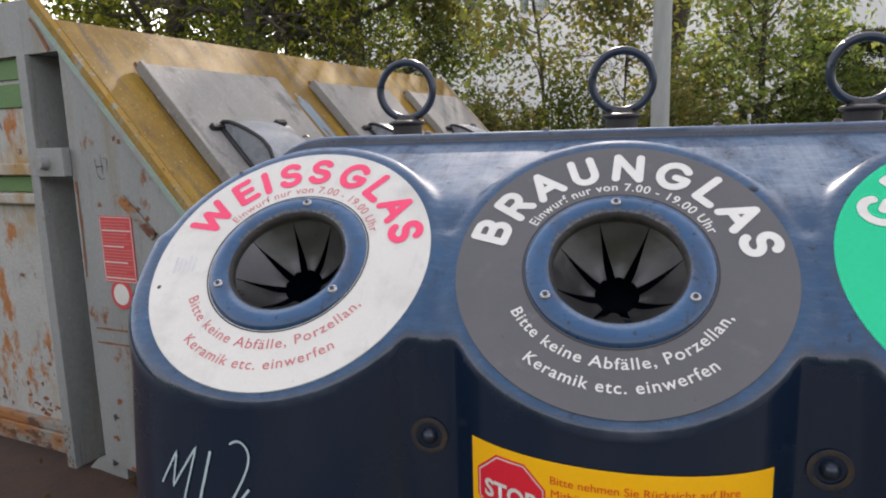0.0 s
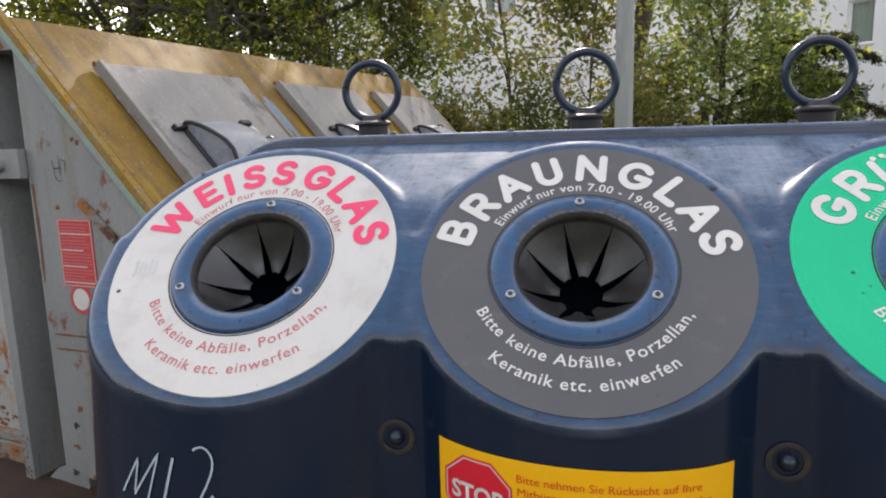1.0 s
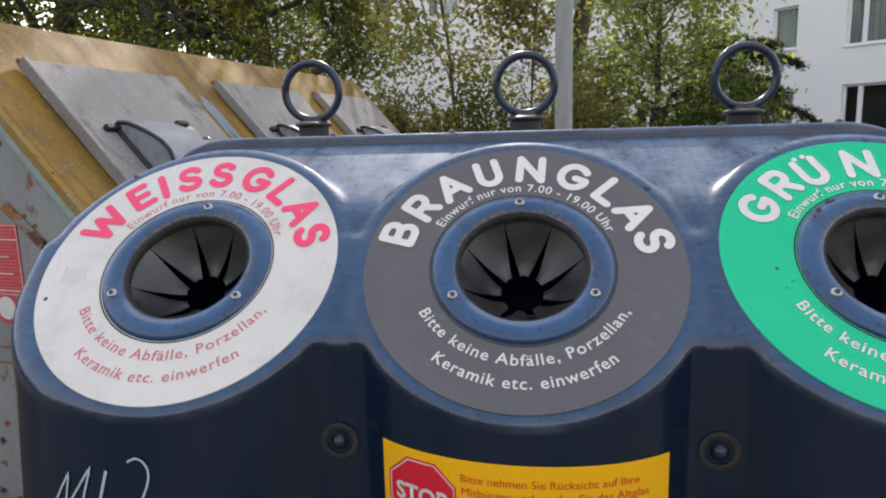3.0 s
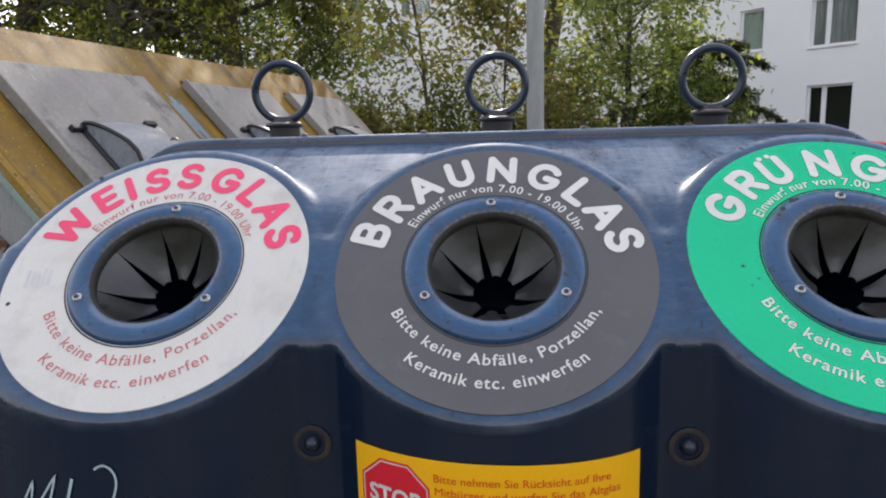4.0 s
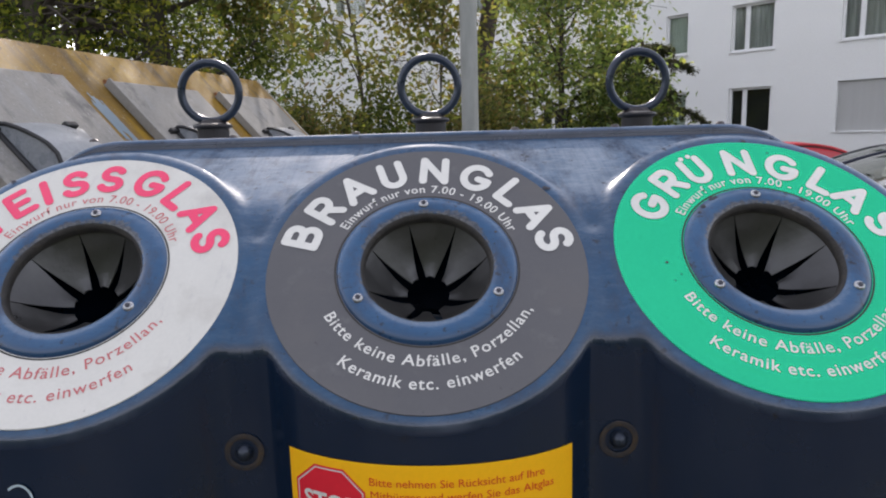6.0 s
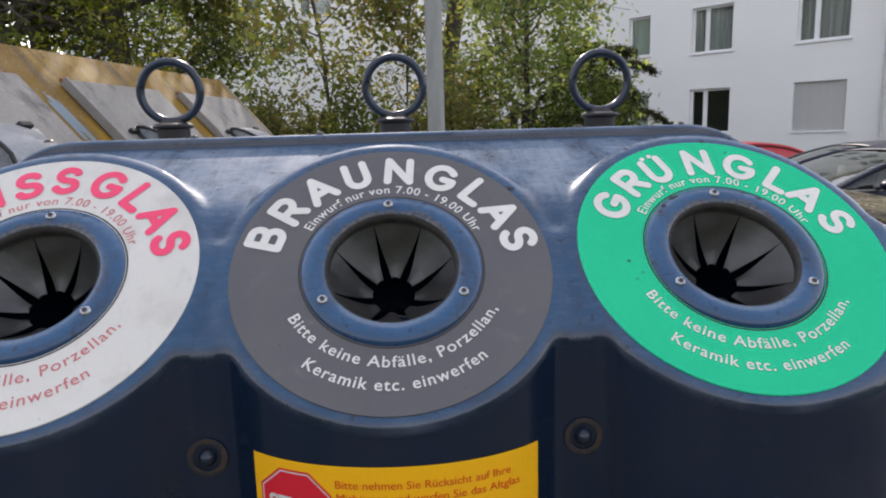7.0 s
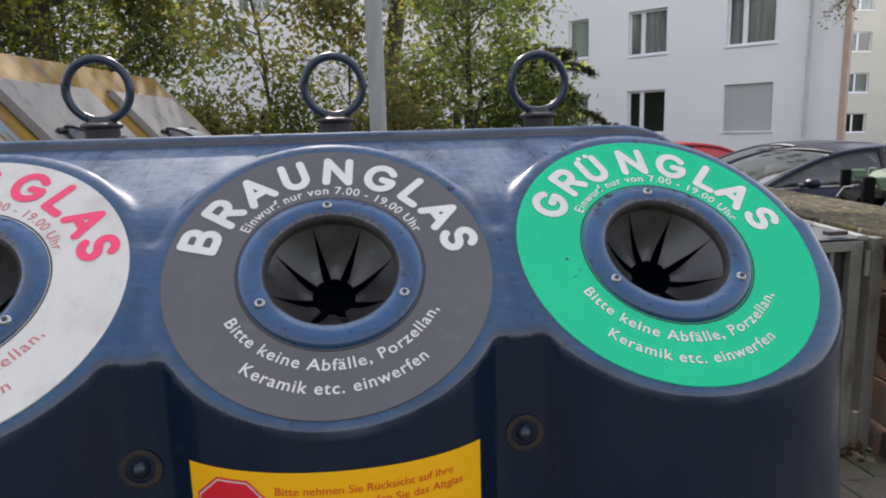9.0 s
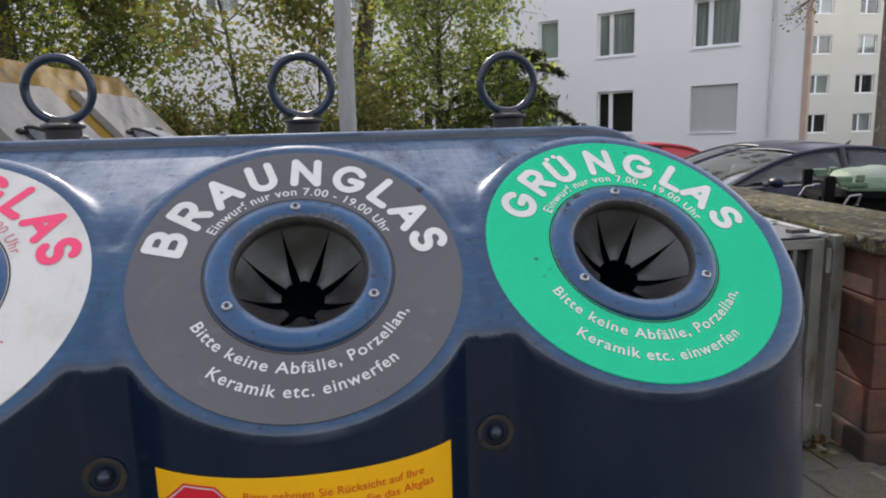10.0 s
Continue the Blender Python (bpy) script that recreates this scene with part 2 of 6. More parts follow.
M_WHITE_INK = plain("white_ink", (0.71, 0.69, 0.63), 0.5)
M_ORANGE_INK = plain("orange_red_ink", (0.78, 0.075, 0.010), 0.5)
M_RUBBER = surface("grey_rubber", (0.014, 0.0136, 0.0128), (0.030, 0.029, 0.0265), 0.36, spec=0.8, grain=90, blotch=22, bump=0.12, stains=[((0.05, 0.048, 0.044), 60, 0.66, 0.78, None)])
M_SCREW = surface("steel_screw", (0.46, 0.46, 0.455), (0.30, 0.30, 0.295), 0.32, 1.0, grain=300, blotch=60, bump=0.05)
M_YELLOW = surface("yellow_sticker", (0.99, 0.49, 0.010), (0.95, 0.47, 0.010), 0.5, grain=200, blotch=6, bump=0.02, amp=0.03, spec=0.3)
M_STOP = plain("stop_red", (0.82, 0.012, 0.030), 0.55)
M_CHALK = plain("chalk", (0.47, 0.57, 0.60), 0.8)
M_RUST = surface("rust_crust", (0.16, 0.06, 0.025), (0.28, 0.11, 0.04), 0.9, grain=150, blotch=30, bump=0.5)
M_DARK_STEEL = surface("dark_steel", (0.045, 0.04, 0.04), (0.07, 0.055, 0.05), 0.5, 0.3, grain=120, blotch=20, bump=0.15)
M_GREY_STEEL = surface("grey_painted_steel", (0.215, 0.225, 0.215), (0.28, 0.282, 0.27), 0.6, grain=90, blotch=4, bump=0.15, stretch=(1, 1, 0.5),
                       stains=[((0.20, 0.165, 0.10), 4.5, 0.52, 0.76, (1.6, 1.6, 0.18)), ((0.115, 0.10, 0.085), 9, 0.60, 0.75, (1.8, 1.8, 0.15)), ((0.20, 0.075, 0.03), 7, 0.62, 0.68, (1, 1, 0.6)), ((0.40, 0.40, 0.37), 22, 0.66, 0.72, None), ((0.10, 0.045, 0.025), 30, 0.70, 0.74, None)])
M_RUSTY_STEEL = surface("rusty_grey_steel", (0.40, 0.40, 0.37), (0.32, 0.325, 0.30), 0.6, grain=90, blotch=3.5, bump=0.25,
                        stains=[((0.33, 0.20, 0.07), 4, 0.50, 0.66, (1, 1, 0.5)), ((0.36, 0.13, 0.03), 6, 0.555, 0.63, (1.3, 1.3, 0.7)), ((0.13, 0.045, 0.02), 11, 0.61, 0.66, (1, 1, 0.8)), ((0.15, 0.135, 0.11), 12, 0.62, 0.75, (2, 2, 0.15))])
M_OCHRE = surface("ochre_painted_steel", (0.235, 0.130, 0.010), (0.165, 0.090, 0.013), 0.6, grain=60, blotch=2.6, bump=0.18, spec=0.3,
                  stains=[((0.32, 0.185, 0.012), 3, 0.52, 0.70, (0.6, 1.4, 0.6)), ((0.095, 0.062, 0.03), 5, 0.50, 0.68, (0.35, 2.2, 0.35)), ((0.085, 0.052, 0.022), 18, 0.60, 0.70, None), ((0.34, 0.29, 0.20), 70, 0.615, 0.66, None), ((0.36, 0.33, 0.27), 24, 0.69, 0.73, (0.5, 2, 0.5))])
M_EDGE = surface("worn_yellow_edge_paint", (0.30, 0.165, 0.025), (0.27, 0.185, 0.07), 0.8, grain=90, blotch=5, bump=0.25, spec=0.15,
                 stains=[((0.27, 0.27, 0.23), 12, 0.54, 0.64, None), ((0.09, 0.05, 0.03), 26, 0.60, 0.68, None), ((0.32, 0.12, 0.04), 14, 0.66, 0.74, None)])
M_MINT = surface("pale_green_edge_paint", (0.22, 0.345, 0.27), (0.27, 0.31, 0.275), 0.65, grain=90, blotch=6, bump=0.2,
                 stains=[((0.27, 0.265, 0.245), 7, 0.50, 0.62, None), ((0.36, 0.12, 0.045), 11, 0.63, 0.68, None)])
M_CHEEK = surface("dull_blue_grey_cheek", (0.20, 0.215, 0.235), (0.27, 0.28, 0.29), 0.3, grain=60, blotch=9, bump=0.05)
M_LID = surface("zinc_grey_lid", (0.205, 0.192, 0.172), (0.26, 0.245, 0.22), 0.68, 0.0, grain=60, blotch=3.5, bump=0.15,
                stains=[((0.26, 0.255, 0.245), 5, 0.50, 0.75, (0.5, 1.8, 0.5)), ((0.10, 0.096, 0.092), 5, 0.54, 0.70, (0.8, 1.2, 0.8)), ((0.42, 0.42, 0.41), 45, 0.62, 0.70, (0.4, 2, 0.4)), ((0.10, 0.095, 0.09), 50, 0.66, 0.72, None)])
M_HOOD = surface("worn_hood_plastic", (0.34, 0.35, 0.355), (0.22, 0.23, 0.24), 0.35, 0.0, grain=50, blotch=7, bump=0.08)
M_GREEN_PAINT = surface("leaf_green_paint", (0.075, 0.17, 0.055), (0.11, 0.20, 0.07), 0.6, grain=70, blotch=6, bump=0.1)
M_ZINC = surface("galvanised_post", (0.24, 0.245, 0.225), (0.31, 0.31, 0.285), 0.55, 0.2, grain=40, blotch=6, bump=0.06, stretch=(1, 1, 0.25))
M_SHEET = surface("dull_grey_sheet", (0.085, 0.095, 0.10), (0.125, 0.135, 0.135), 0.6, spec=0.2, grain=70, blotch=6, bump=0.1, stains=[((0.10, 0.095, 0.07), 9, 0.55, 0.70, None)])
M_GATE = surface("weathered_gate_steel", (0.185, 0.178, 0.15), (0.26, 0.248, 0.21), 0.55, 0.35, grain=90, blotch=6, bump=0.12,
                 stains=[((0.13, 0.09, 0.06), 8, 0.56, 0.72, (1, 1, 0.4))])
M_RENDER = surface("white_wall_render", (0.755, 0.755, 0.745), (0.715, 0.715, 0.705), 0.85, grain=45, blotch=0.35, bump=0.2)
M_BEIGE = surface("beige_wall_render", (0.52, 0.50, 0.43), (0.48, 0.465, 0.40), 0.85, grain=40, blotch=0.4, bump=0.2)
M_TRIM = plain("tan_corner_trim", (0.50, 0.37, 0.29), 0.8)
M_PIPE = plain("pale_grey_pipe_paint", (0.52, 0.52, 0.51), 0.5)
M_FRAME = plain("white_window_frame", (0.80, 0.80, 0.80), 0.35)
M_PANE = glass_material("window_glass", (0.75, 0.8, 0.8), 1.0)
M_ROOM_DARK = surface("unlit_room_dark", (0.018, 0.018, 0.017), (0.008, 0.008, 0.008), 0.9, grain=3, blotch=1.2, bump=0)
M_CURTAIN = surface("pale_curtain", (0.50, 0.50, 0.46), (0.22, 0.23, 0.22), 0.9, grain=30, blotch=9, bump=0.2, stretch=(1, 1, 0.05))
M_BLIND = surface("pale_green_blind", (0.60, 0.66, 0.56), (0.50, 0.56, 0.48), 0.8, grain=30, blotch=3, bump=0.1)
M_SHUTTER = plain("grey_roller_shutter", (0.50, 0.50, 0.49), 0.6)
M_BARK = surface("bark", (0.035, 0.028, 0.022), (0.075, 0.06, 0.045), 0.95, grain=40, blotch=8, bump=0.8, stretch=(1, 1, 0.25))
M_PALE_BARK = surface("plane_tree_bark", (0.10, 0.082, 0.062), (0.17, 0.14, 0.105), 0.95, grain=30, blotch=3, bump=0.7, stretch=(1, 1, 0.3), stains=[((0.26, 0.24, 0.19), 6, 0.58, 0.66, None)])
M_LEAF = leaf_material("green_leaves", [(0.036, 0.055, 0.018), (0.060, 0.085, 0.026), (0.090, 0.115, 0.032), (0.16, 0.165, 0.042)])
M_LEAF_SUNNY = leaf_material("sunny_autumn_leaves", [(0.040, 0.055, 0.015), (0.078, 0.098, 0.022), (0.143, 0.156, 0.031), (0.235, 0.235, 0.042), (0.32, 0.275, 0.05)])
M_LEAF_YELLOW = leaf_material("yellowing_leaves", [(0.070, 0.085, 0.035), (0.12, 0.13, 0.05), (0.19, 0.17, 0.065), (0.19, 0.13, 0.07)])
M_LEAF_FRESH = leaf_material("fresh_green_leaves", [(0.10, 0.145, 0.055), (0.155, 0.205, 0.075), (0.22, 0.255, 0.10), (0.30, 0.27, 0.105)])
M_LEAF_BROWN = leaf_material("fallen_brown_leaves", [(0.06, 0.035, 0.02), (0.10, 0.055, 0.025), (0.18, 0.11, 0.03)])
M_NEEDLE = leaf_material("dark_needles", [(0.022, 0.028, 0.018), (0.036, 0.04, 0.025), (0.065, 0.058, 0.038)])
M_SANDSTONE = surface("red_sandstone", (0.175, 0.060, 0.034), (0.100, 0.042, 0.027), 0.9, grain=60, blotch=5, bump=0.4,
                      stains=[((0.05, 0.036, 0.026), 4, 0.40, 0.62, None), ((0.22, 0.17, 0.13), 40, 0.68, 0.74, None)])
M_COPING = surface("lichened_coping", (0.060, 0.046, 0.028), (0.090, 0.073, 0.040), 0.95, spec=0.2, grain=50, blotch=6, bump=0.8, amp=0.3,
                   stains=[((0.066, 0.068, 0.018), 8, 0.48, 0.62, None), ((0.020, 0.017, 0.013), 14, 0.50, 0.58, None), ((0.20, 0.18, 0.13), 15, 0.575, 0.62, (1.6, 1, 1)), ((0.17, 0.155, 0.035), 22, 0.61, 0.65, None), ((0.24, 0.15, 0.07), 30, 0.68, 0.71, None)])
M_ASPHALT = surface("asphalt", (0.085, 0.08, 0.074), (0.12, 0.112, 0.103), 0.9, grain=120, blotch=0.8, bump=0.4,
                    stains=[((0.06, 0.04, 0.02), 2, 0.5, 0.7, None)])
M_PAVING = surface("mossy_paving", (0.098, 0.09, 0.064), (0.125, 0.113, 0.08), 0.9, grain=60, blotch=4, bump=0.6, amp=0.3,
                   stains=[((0.095, 0.095, 0.028), 3, 0.52, 0.68, None), ((0.04, 0.035, 0.024), 9, 0.55, 0.70, None)])
M_SOIL = surface("brown_leaf_litter", (0.035, 0.018, 0.011), (0.07, 0.036, 0.02), 0.95, grain=40, blotch=6, bump=0.6)
M_CAR_BLUE = surface("dark_blue_car_paint", (0.006, 0.009, 0.024), (0.008, 0.011, 0.028), 0.42, 0.0, grain=300, blotch=2, bump=0.0, coat=0.0, spec=0.22)
M_CAR_RED = surface("red_car_paint", (0.46, 0.012, 0.02), (0.42, 0.012, 0.02), 0.4, 0.0, grain=300, blotch=2, bump=0.0, coat=0.15)
M_CAR_GREY = surface("grey_car_paint", (0.035, 0.04, 0.045), (0.04, 0.045, 0.05), 0.42, 0.0, grain=300, blotch=2, bump=0.0, coat=0.0, spec=0.22)
M_CAR_GLASS = glass_material("car_glass", (0.36, 0.40, 0.385), 0.95, 0.02)
M_SIDE_GLASS = glass_material("tinted_side_glass", (0.13, 0.15, 0.14), 0.95, 0.02)
M_BLACK = plain("black_plastic", (0.015, 0.015, 0.016), 0.5)
M_TYRE = plain("tyre_rubber", (0.02, 0.02, 0.02), 0.85)
M_RIM = plain("alloy", (0.4, 0.4, 0.4), 0.35, 0.8)
M_BIN_BODY = surface("dark_bin_plastic", (0.004, 0.0045, 0.0045), (0.008, 0.0085, 0.008), 0.9, spec=0.04, grain=90, blotch=5, bump=0.1)
M_BIN_LID = surface("faded_green_lid", (0.065, 0.12, 0.065), (0.11, 0.165, 0.10), 0.4, grain=90, blotch=7, bump=0.12, stains=[((0.20, 0.25, 0.17), 12, 0.55, 0.75, (0.5, 2, 1)), ((0.05, 0.06, 0.04), 20, 0.62, 0.74, None)])
M_TAG_RED = surface("red_notice", (0.60, 0.06, 0.06), (0.54, 0.07, 0.07), 0.5, grain=100, blotch=10, bump=0.02)
M_TAG_PINK = plain("faded_pink_print", (0.66, 0.24, 0.22), 0.5)
M_TAG_WHITE = plain("white_notice", (0.7, 0.68, 0.62), 0.5)
M_INK = plain("dark_ink", (0.03, 0.03, 0.04), 0.6)
M_RUST_RAIL = surface("rust_eaten_rail", (0.20, 0.19, 0.165), (0.26, 0.245, 0.21), 0.75, grain=90, blotch=8, bump=0.4, stretch=(0.6, 1, 1.4),
                      stains=[((0.30, 0.12, 0.035), 5, 0.45, 0.56, (0.7, 1, 1.3)), ((0.10, 0.04, 0.02), 9, 0.52, 0.60, (0.7, 1, 1.5)), ((0.36, 0.30, 0.20), 14, 0.64, 0.68, None)])
M_BLUE_STREAK = plain("pale_blue_spray", (0.17, 0.225, 0.26), 0.6)
M_RUST_STAIN = surface("rust_stain", (0.005, 0.011, 0.022), (0.062, 0.038, 0.018), 0.7, grain=160, blotch=70, bump=0.2)
M_BLOCKER = surface("dark_blocker", (0.025, 0.04, 0.015), (0.05, 0.065, 0.025), 0.9, grain=25, blotch=5, bump=1.0)
M_GRIME_SHADE = surface("grimy_shaded_edge", (0.013, 0.012, 0.0115), (0.045, 0.039, 0.031), 0.7, grain=300, blotch=60, bump=0.3, stains=[((0.02, 0.018, 0.016), 90, 0.5, 0.62, None)])
M_GHOST = plain("rubbed_grey", (0.56, 0.55, 0.53), 0.7)
M_COLLAR = surface("black_rusty_collar", (0.016, 0.015, 0.016), (0.03, 0.024, 0.022), 0.5, 0.2, grain=120, blotch=18, bump=0.15, stains=[((0.10, 0.045, 0.025), 14, 0.58, 0.70, None)])


# ---- the three-chamber bottle bank ----
SLOPE = radians(43.14)
DISC_Z, PITCH = 1.4728, 0.5
CHAMBERS = (-PITCH, 0.0, PITCH)
LOBE_INNER, LOBE_DEEP, TAPER = (0.246, 2.05), 0.1775, 0.085  # half width and roundness between chambers, bulge, flare of the ends
MID_Y = 0.657


def plate_pose(cx, lift=0.0):
    """Axes on the sloping front of a chamber: x across, y up the slope, z out of it."""
    m = Matrix.Rotation(SLOPE, 4, "X")
    m.translation = Vector((cx, 0, DISC_Z)) + lift * (m.to_3x3() @ Vector((0, 0, 1)))
    return m


def smax(a, b, k):
    h = np.maximum(k - np.abs(a - b), 0) / k
    return np.maximum(a, b) + h * h * k * 0.25


def smin(a, b, k):
    return -smax(-a, -b, k)


def bank_solid(x, y, z):
    """Signed distance, roughly, to the moulded body; the back mirrors the front."""
    yf = MID_Y - np.abs(y - MID_Y)
    ax = np.abs(x)
    ns, nc = math.sin(SLOPE), math.cos(SLOPE)

    def rounded(half, top, r):
        dx, dz = ax - (half - r), z - (top - r)
        return np.sqrt(np.maximum(dx, 0) ** 2 + np.maximum(dz, 0) ** 2) + np.minimum(np.maximum(dx, dz), 0) - r

    incline = -ns * yf + nc * (z - DISC_Z)
    flare = TAPER * np.clip(1.31 - z, 0, 0.6)
    core = smax(rounded(0.757 + flare, 1.646, 0.2), -0.090 - yf, 0.16)
    core = smax(core, incline + 0.004, 0.011)
    p = radians(20.5)
    core = smax(core, -math.sin(p) * (yf - 0.094) + math.cos(p) * (z - 1.5580), 0.02)
    lip = smax(rounded(0.762, 1.660, 0.2), 0.318 - yf, 0.012)
    body = smin(core, lip, 0.006)
    fillet = 0.004 + 0.010 * np.clip((yf - 0.085) / 0.04, 0, 1)
    for cx in CHAMBERS:
        dx = x - cx
        outer = dx * cx > 0
        half = np.where(outer, 0.264 + flare, LOBE_INNER[0])
        power = np.where(outer, 2.25, LOBE_INNER[1])
        s = ((np.abs(dx) / half) ** power + (np.abs(np.minimum(yf, 0)) / LOBE_DEEP) ** power) ** (1 / power)
        lobe = smax((s - 1) * 0.2, incline, 0.016)
        lobe = smax(lobe, yf - 0.04, 0.02)
        body = smin(body, lobe, 0.014)
        u, w = dx, nc * yf + ns * (z - DISC_Z)
        r = np.sqrt(u * u + w * w)
        boss = smax(smax(r - 0.2535, incline, 0.020), -0.16 - incline, 0.01)
        body = smin(body, boss, fillet)
        body = smax(body, -smax(r - 0.100, -0.30 - incline, 0.004), 0.004)
    return smax(body, 0.12 - z, 0.03)


def steps(*runs):
    out = [runs[0][0]]
    for a, b, d in runs:
        n = max(1, round((b - a) / d))
        out += list(np.linspace(a, b, n + 1)[1:])
    return np.array(out)


def solid_mesh(field, xs, ys, zs):
    """A quad skin round the inside of the field, drawn tight onto its surface."""
    X, Y, Z = np.meshgrid(xs, ys, zs, indexing="ij")
    F = field(X, Y, Z)
    inside = F < 0
    c = inside[:-1, :-1, :-1].astype(np.int8)
    for i in (0, 1):
        for j in (0, 1):
            for k in (0, 1):
                if i + j + k:
                    c = c + inside[i:inside.shape[0] - 1 + i, j:inside.shape[1] - 1 + j, k:inside.shape[2] - 1 + k]
    cut = (c > 0) & (c < 8)
    number = -np.ones(cut.shape, int)
    number[cut] = np.arange(cut.sum())
    I, J, K = np.nonzero(cut)
    P = np.stack([(xs[I] + xs[I + 1]) / 2, (ys[J] + ys[J + 1]) / 2, (zs[K] + zs[K + 1]) / 2], 1)
    size = np.stack([xs[I + 1] - xs[I], ys[J + 1] - ys[J], zs[K + 1] - zs[K]], 1)
    P0, e = P.copy(), 1e-4
    for _ in range(5):
        f = field(*P.T)
        g = np.stack([(field(*(P + e * np.eye(3)[a]).T) - f) / e for a in range(3)], 1)
        P = P - 0.9 * g * (f / np.maximum((g * g).sum(1), 0.05))[:, None]
        P = np.clip(P, P0 - 0.75 * size, P0 + 0.75 * size)
    faces = []
    for axis in range(3):
        a = np.moveaxis(inside, axis, 0)
        num = np.moveaxis(number, axis, 0)
        flip = a[:-1] != a[1:]
        flip[:, 0, :] = flip[:, -1, :] = flip[:, :, 0] = flip[:, :, -1] = False
        i, j, k = np.nonzero(flip)
        q = np.stack([num[i, j - 1, k - 1], num[i, j, k - 1], num[i, j, k], num[i, j - 1, k]], 1)
        turn = a[i, j, k] ^ (axis == 1)
        q[~turn] = q[~turn][:, ::-1]
        faces.append(q)
    return P, np.concatenate(faces)


bank = thing("bottle_bank", "dark blue three-chamber bottle bank with round coloured labels", "recycling container")
bx = steps((-0.87, 0.87, 0.0064))
by = steps((-0.23, 0.36, 0.0064), (0.36, 1.3, 0.045), (1.3, 1.55, 0.02))
bz = steps((0.08, 1.0, 0.04), (1.0, 1.69, 0.0064))
bp, bf = solid_mesh(bank_solid, bx, by, bz)
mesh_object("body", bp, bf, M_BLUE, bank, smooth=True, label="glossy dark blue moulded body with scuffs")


def bend(text, angle, radius, size, width_deg, material, parent, lift, down=False, bold=0.02, gap=1.12):
    """Lettering along an arc: angle of its middle, radius of its baseline, letter height, degrees that it spans."""
    cu = bpy.data.curves.new("text", "FONT")
    cu.body, cu.size, cu.offset, cu.resolution_u, cu.space_character = text, 1.0, bold, 4, gap
    tmp = new("text", cu)
    me = bpy.data.meshes.new_from_object(tmp.evaluated_get(bpy.context.evaluated_depsgraph_get()))
    bpy.data.objects.remove(tmp)
    co = np.empty(len(me.vertices) * 3)
    me.vertices.foreach_get("co", co)
    co = co.reshape(-1, 3)
    x0, x1 = co[:, 0].min(), co[:, 0].max()
    u = (co[:, 0] - (x0 + x1) / 2) / (x1 - x0) * radians(width_deg)
    h = co[:, 1] / 0.72 * size
    if down:
        a, r = radians(angle) + u, radius - h
    else:
        a, r = radians(angle) - u, radius + h
    co = np.stack([r * np.cos(a), r * np.sin(a), np.full(len(a), lift)], 1)
    me.vertices.foreach_set("co", co.ravel())
    me.update()
    me.materials.append(material)
    ob = new("lettering", me)
    ob.parent = parent
    return ob


def turn(cx, cy, rx, ry, a0, a1, n=14):
    """Points of an arc in degrees."""
    return [(cx + rx * math.cos(radians(a0 + (a1 - a0) * i / n)), cy + ry * math.sin(radians(a0 + (a1 - a0) * i / n))) for i in range(n + 1)]


CUP = [(0, 0.89), (0, 0.38)] + turn(0.26, 0.37, 0.26, 0.26, 180, 360) + [(0.52, 0.89)]
STROKES = {
    "I": [[(0, 0.11), (0, 0.89)]],
    "L": [[(0, 0.89), (0, 0.11), (0.42, 0.11)]],
    "E": [[(0.45, 0.89), (0, 0.89), (0, 0.11), (0.46, 0.11)], [(0, 0.50), (0.40, 0.50)]],
    "W": [[(0, 0.89), (0.24, 0.11), (0.49, 0.82), (0.74, 0.11), (0.98, 0.89)]],
    "A": [[(0, 0.11), (0.32, 0.89), (0.64, 0.11)], [(0.12, 0.36), (0.52, 0.36)]],
    "N": [[(0, 0.11), (0, 0.89), (0.59, 0.11), (0.59, 0.89)]],
    "U": [CUP],
    "Ü": [CUP, [(0.14, 1.02), (0.142, 1.02)], [(0.38, 1.02), (0.382, 1.02)]],
    "R": [[(0, 0.11), (0, 0.89), (0.28, 0.89)] + turn(0.29, 0.68, 0.22, 0.21, 90, -90) + [(0, 0.47)], [(0.27, 0.47), (0.50, 0.11)]],
    "B": [[(0, 0.50), (0, 0.89), (0.26, 0.89)] + turn(0.28, 0.70, 0.20, 0.19, 90, -90) + [(0, 0.51)], [(0, 0.51), (0, 0.11), (0.28, 0.11)] + turn(0.31, 0.31, 0.21, 0.20, -90, 90) + [(0.10, 0.51)]],
    "S": [turn(0.25, 0.695, 0.23, 0.195, 25, 270) + turn(0.25, 0.305, 0.25, 0.195, 90, -155)[1:]],
    "G": [turn(0.36, 0.50, 0.35, 0.39, 42, 338, 24) + [(0.69, 0.46), (0.42, 0.46)]],
}


def round_stroke(points, width, verts, faces, lift):
    """A flat band with round ends and joints; each run a hair above the one before."""
    r = width / 2
    for (ax, ay), (bx, by) in zip(points, points[1:]):
        d = math.hypot(bx - ax, by - ay)
        w = math.atan2(by - ay, bx - ax)
        base = len(verts)
        for cx, cy, a0 in ((ax, ay, w + math.pi / 2), (bx, by, w - math.pi / 2)):
            verts += [(cx + r * math.cos(a0 + math.pi * i / 8), cy + r * math.sin(a0 + math.pi * i / 8), lift) for i in range(9)]
        faces.append(tuple(range(base, base + 18)))
        lift += 1.2e-5
    return lift


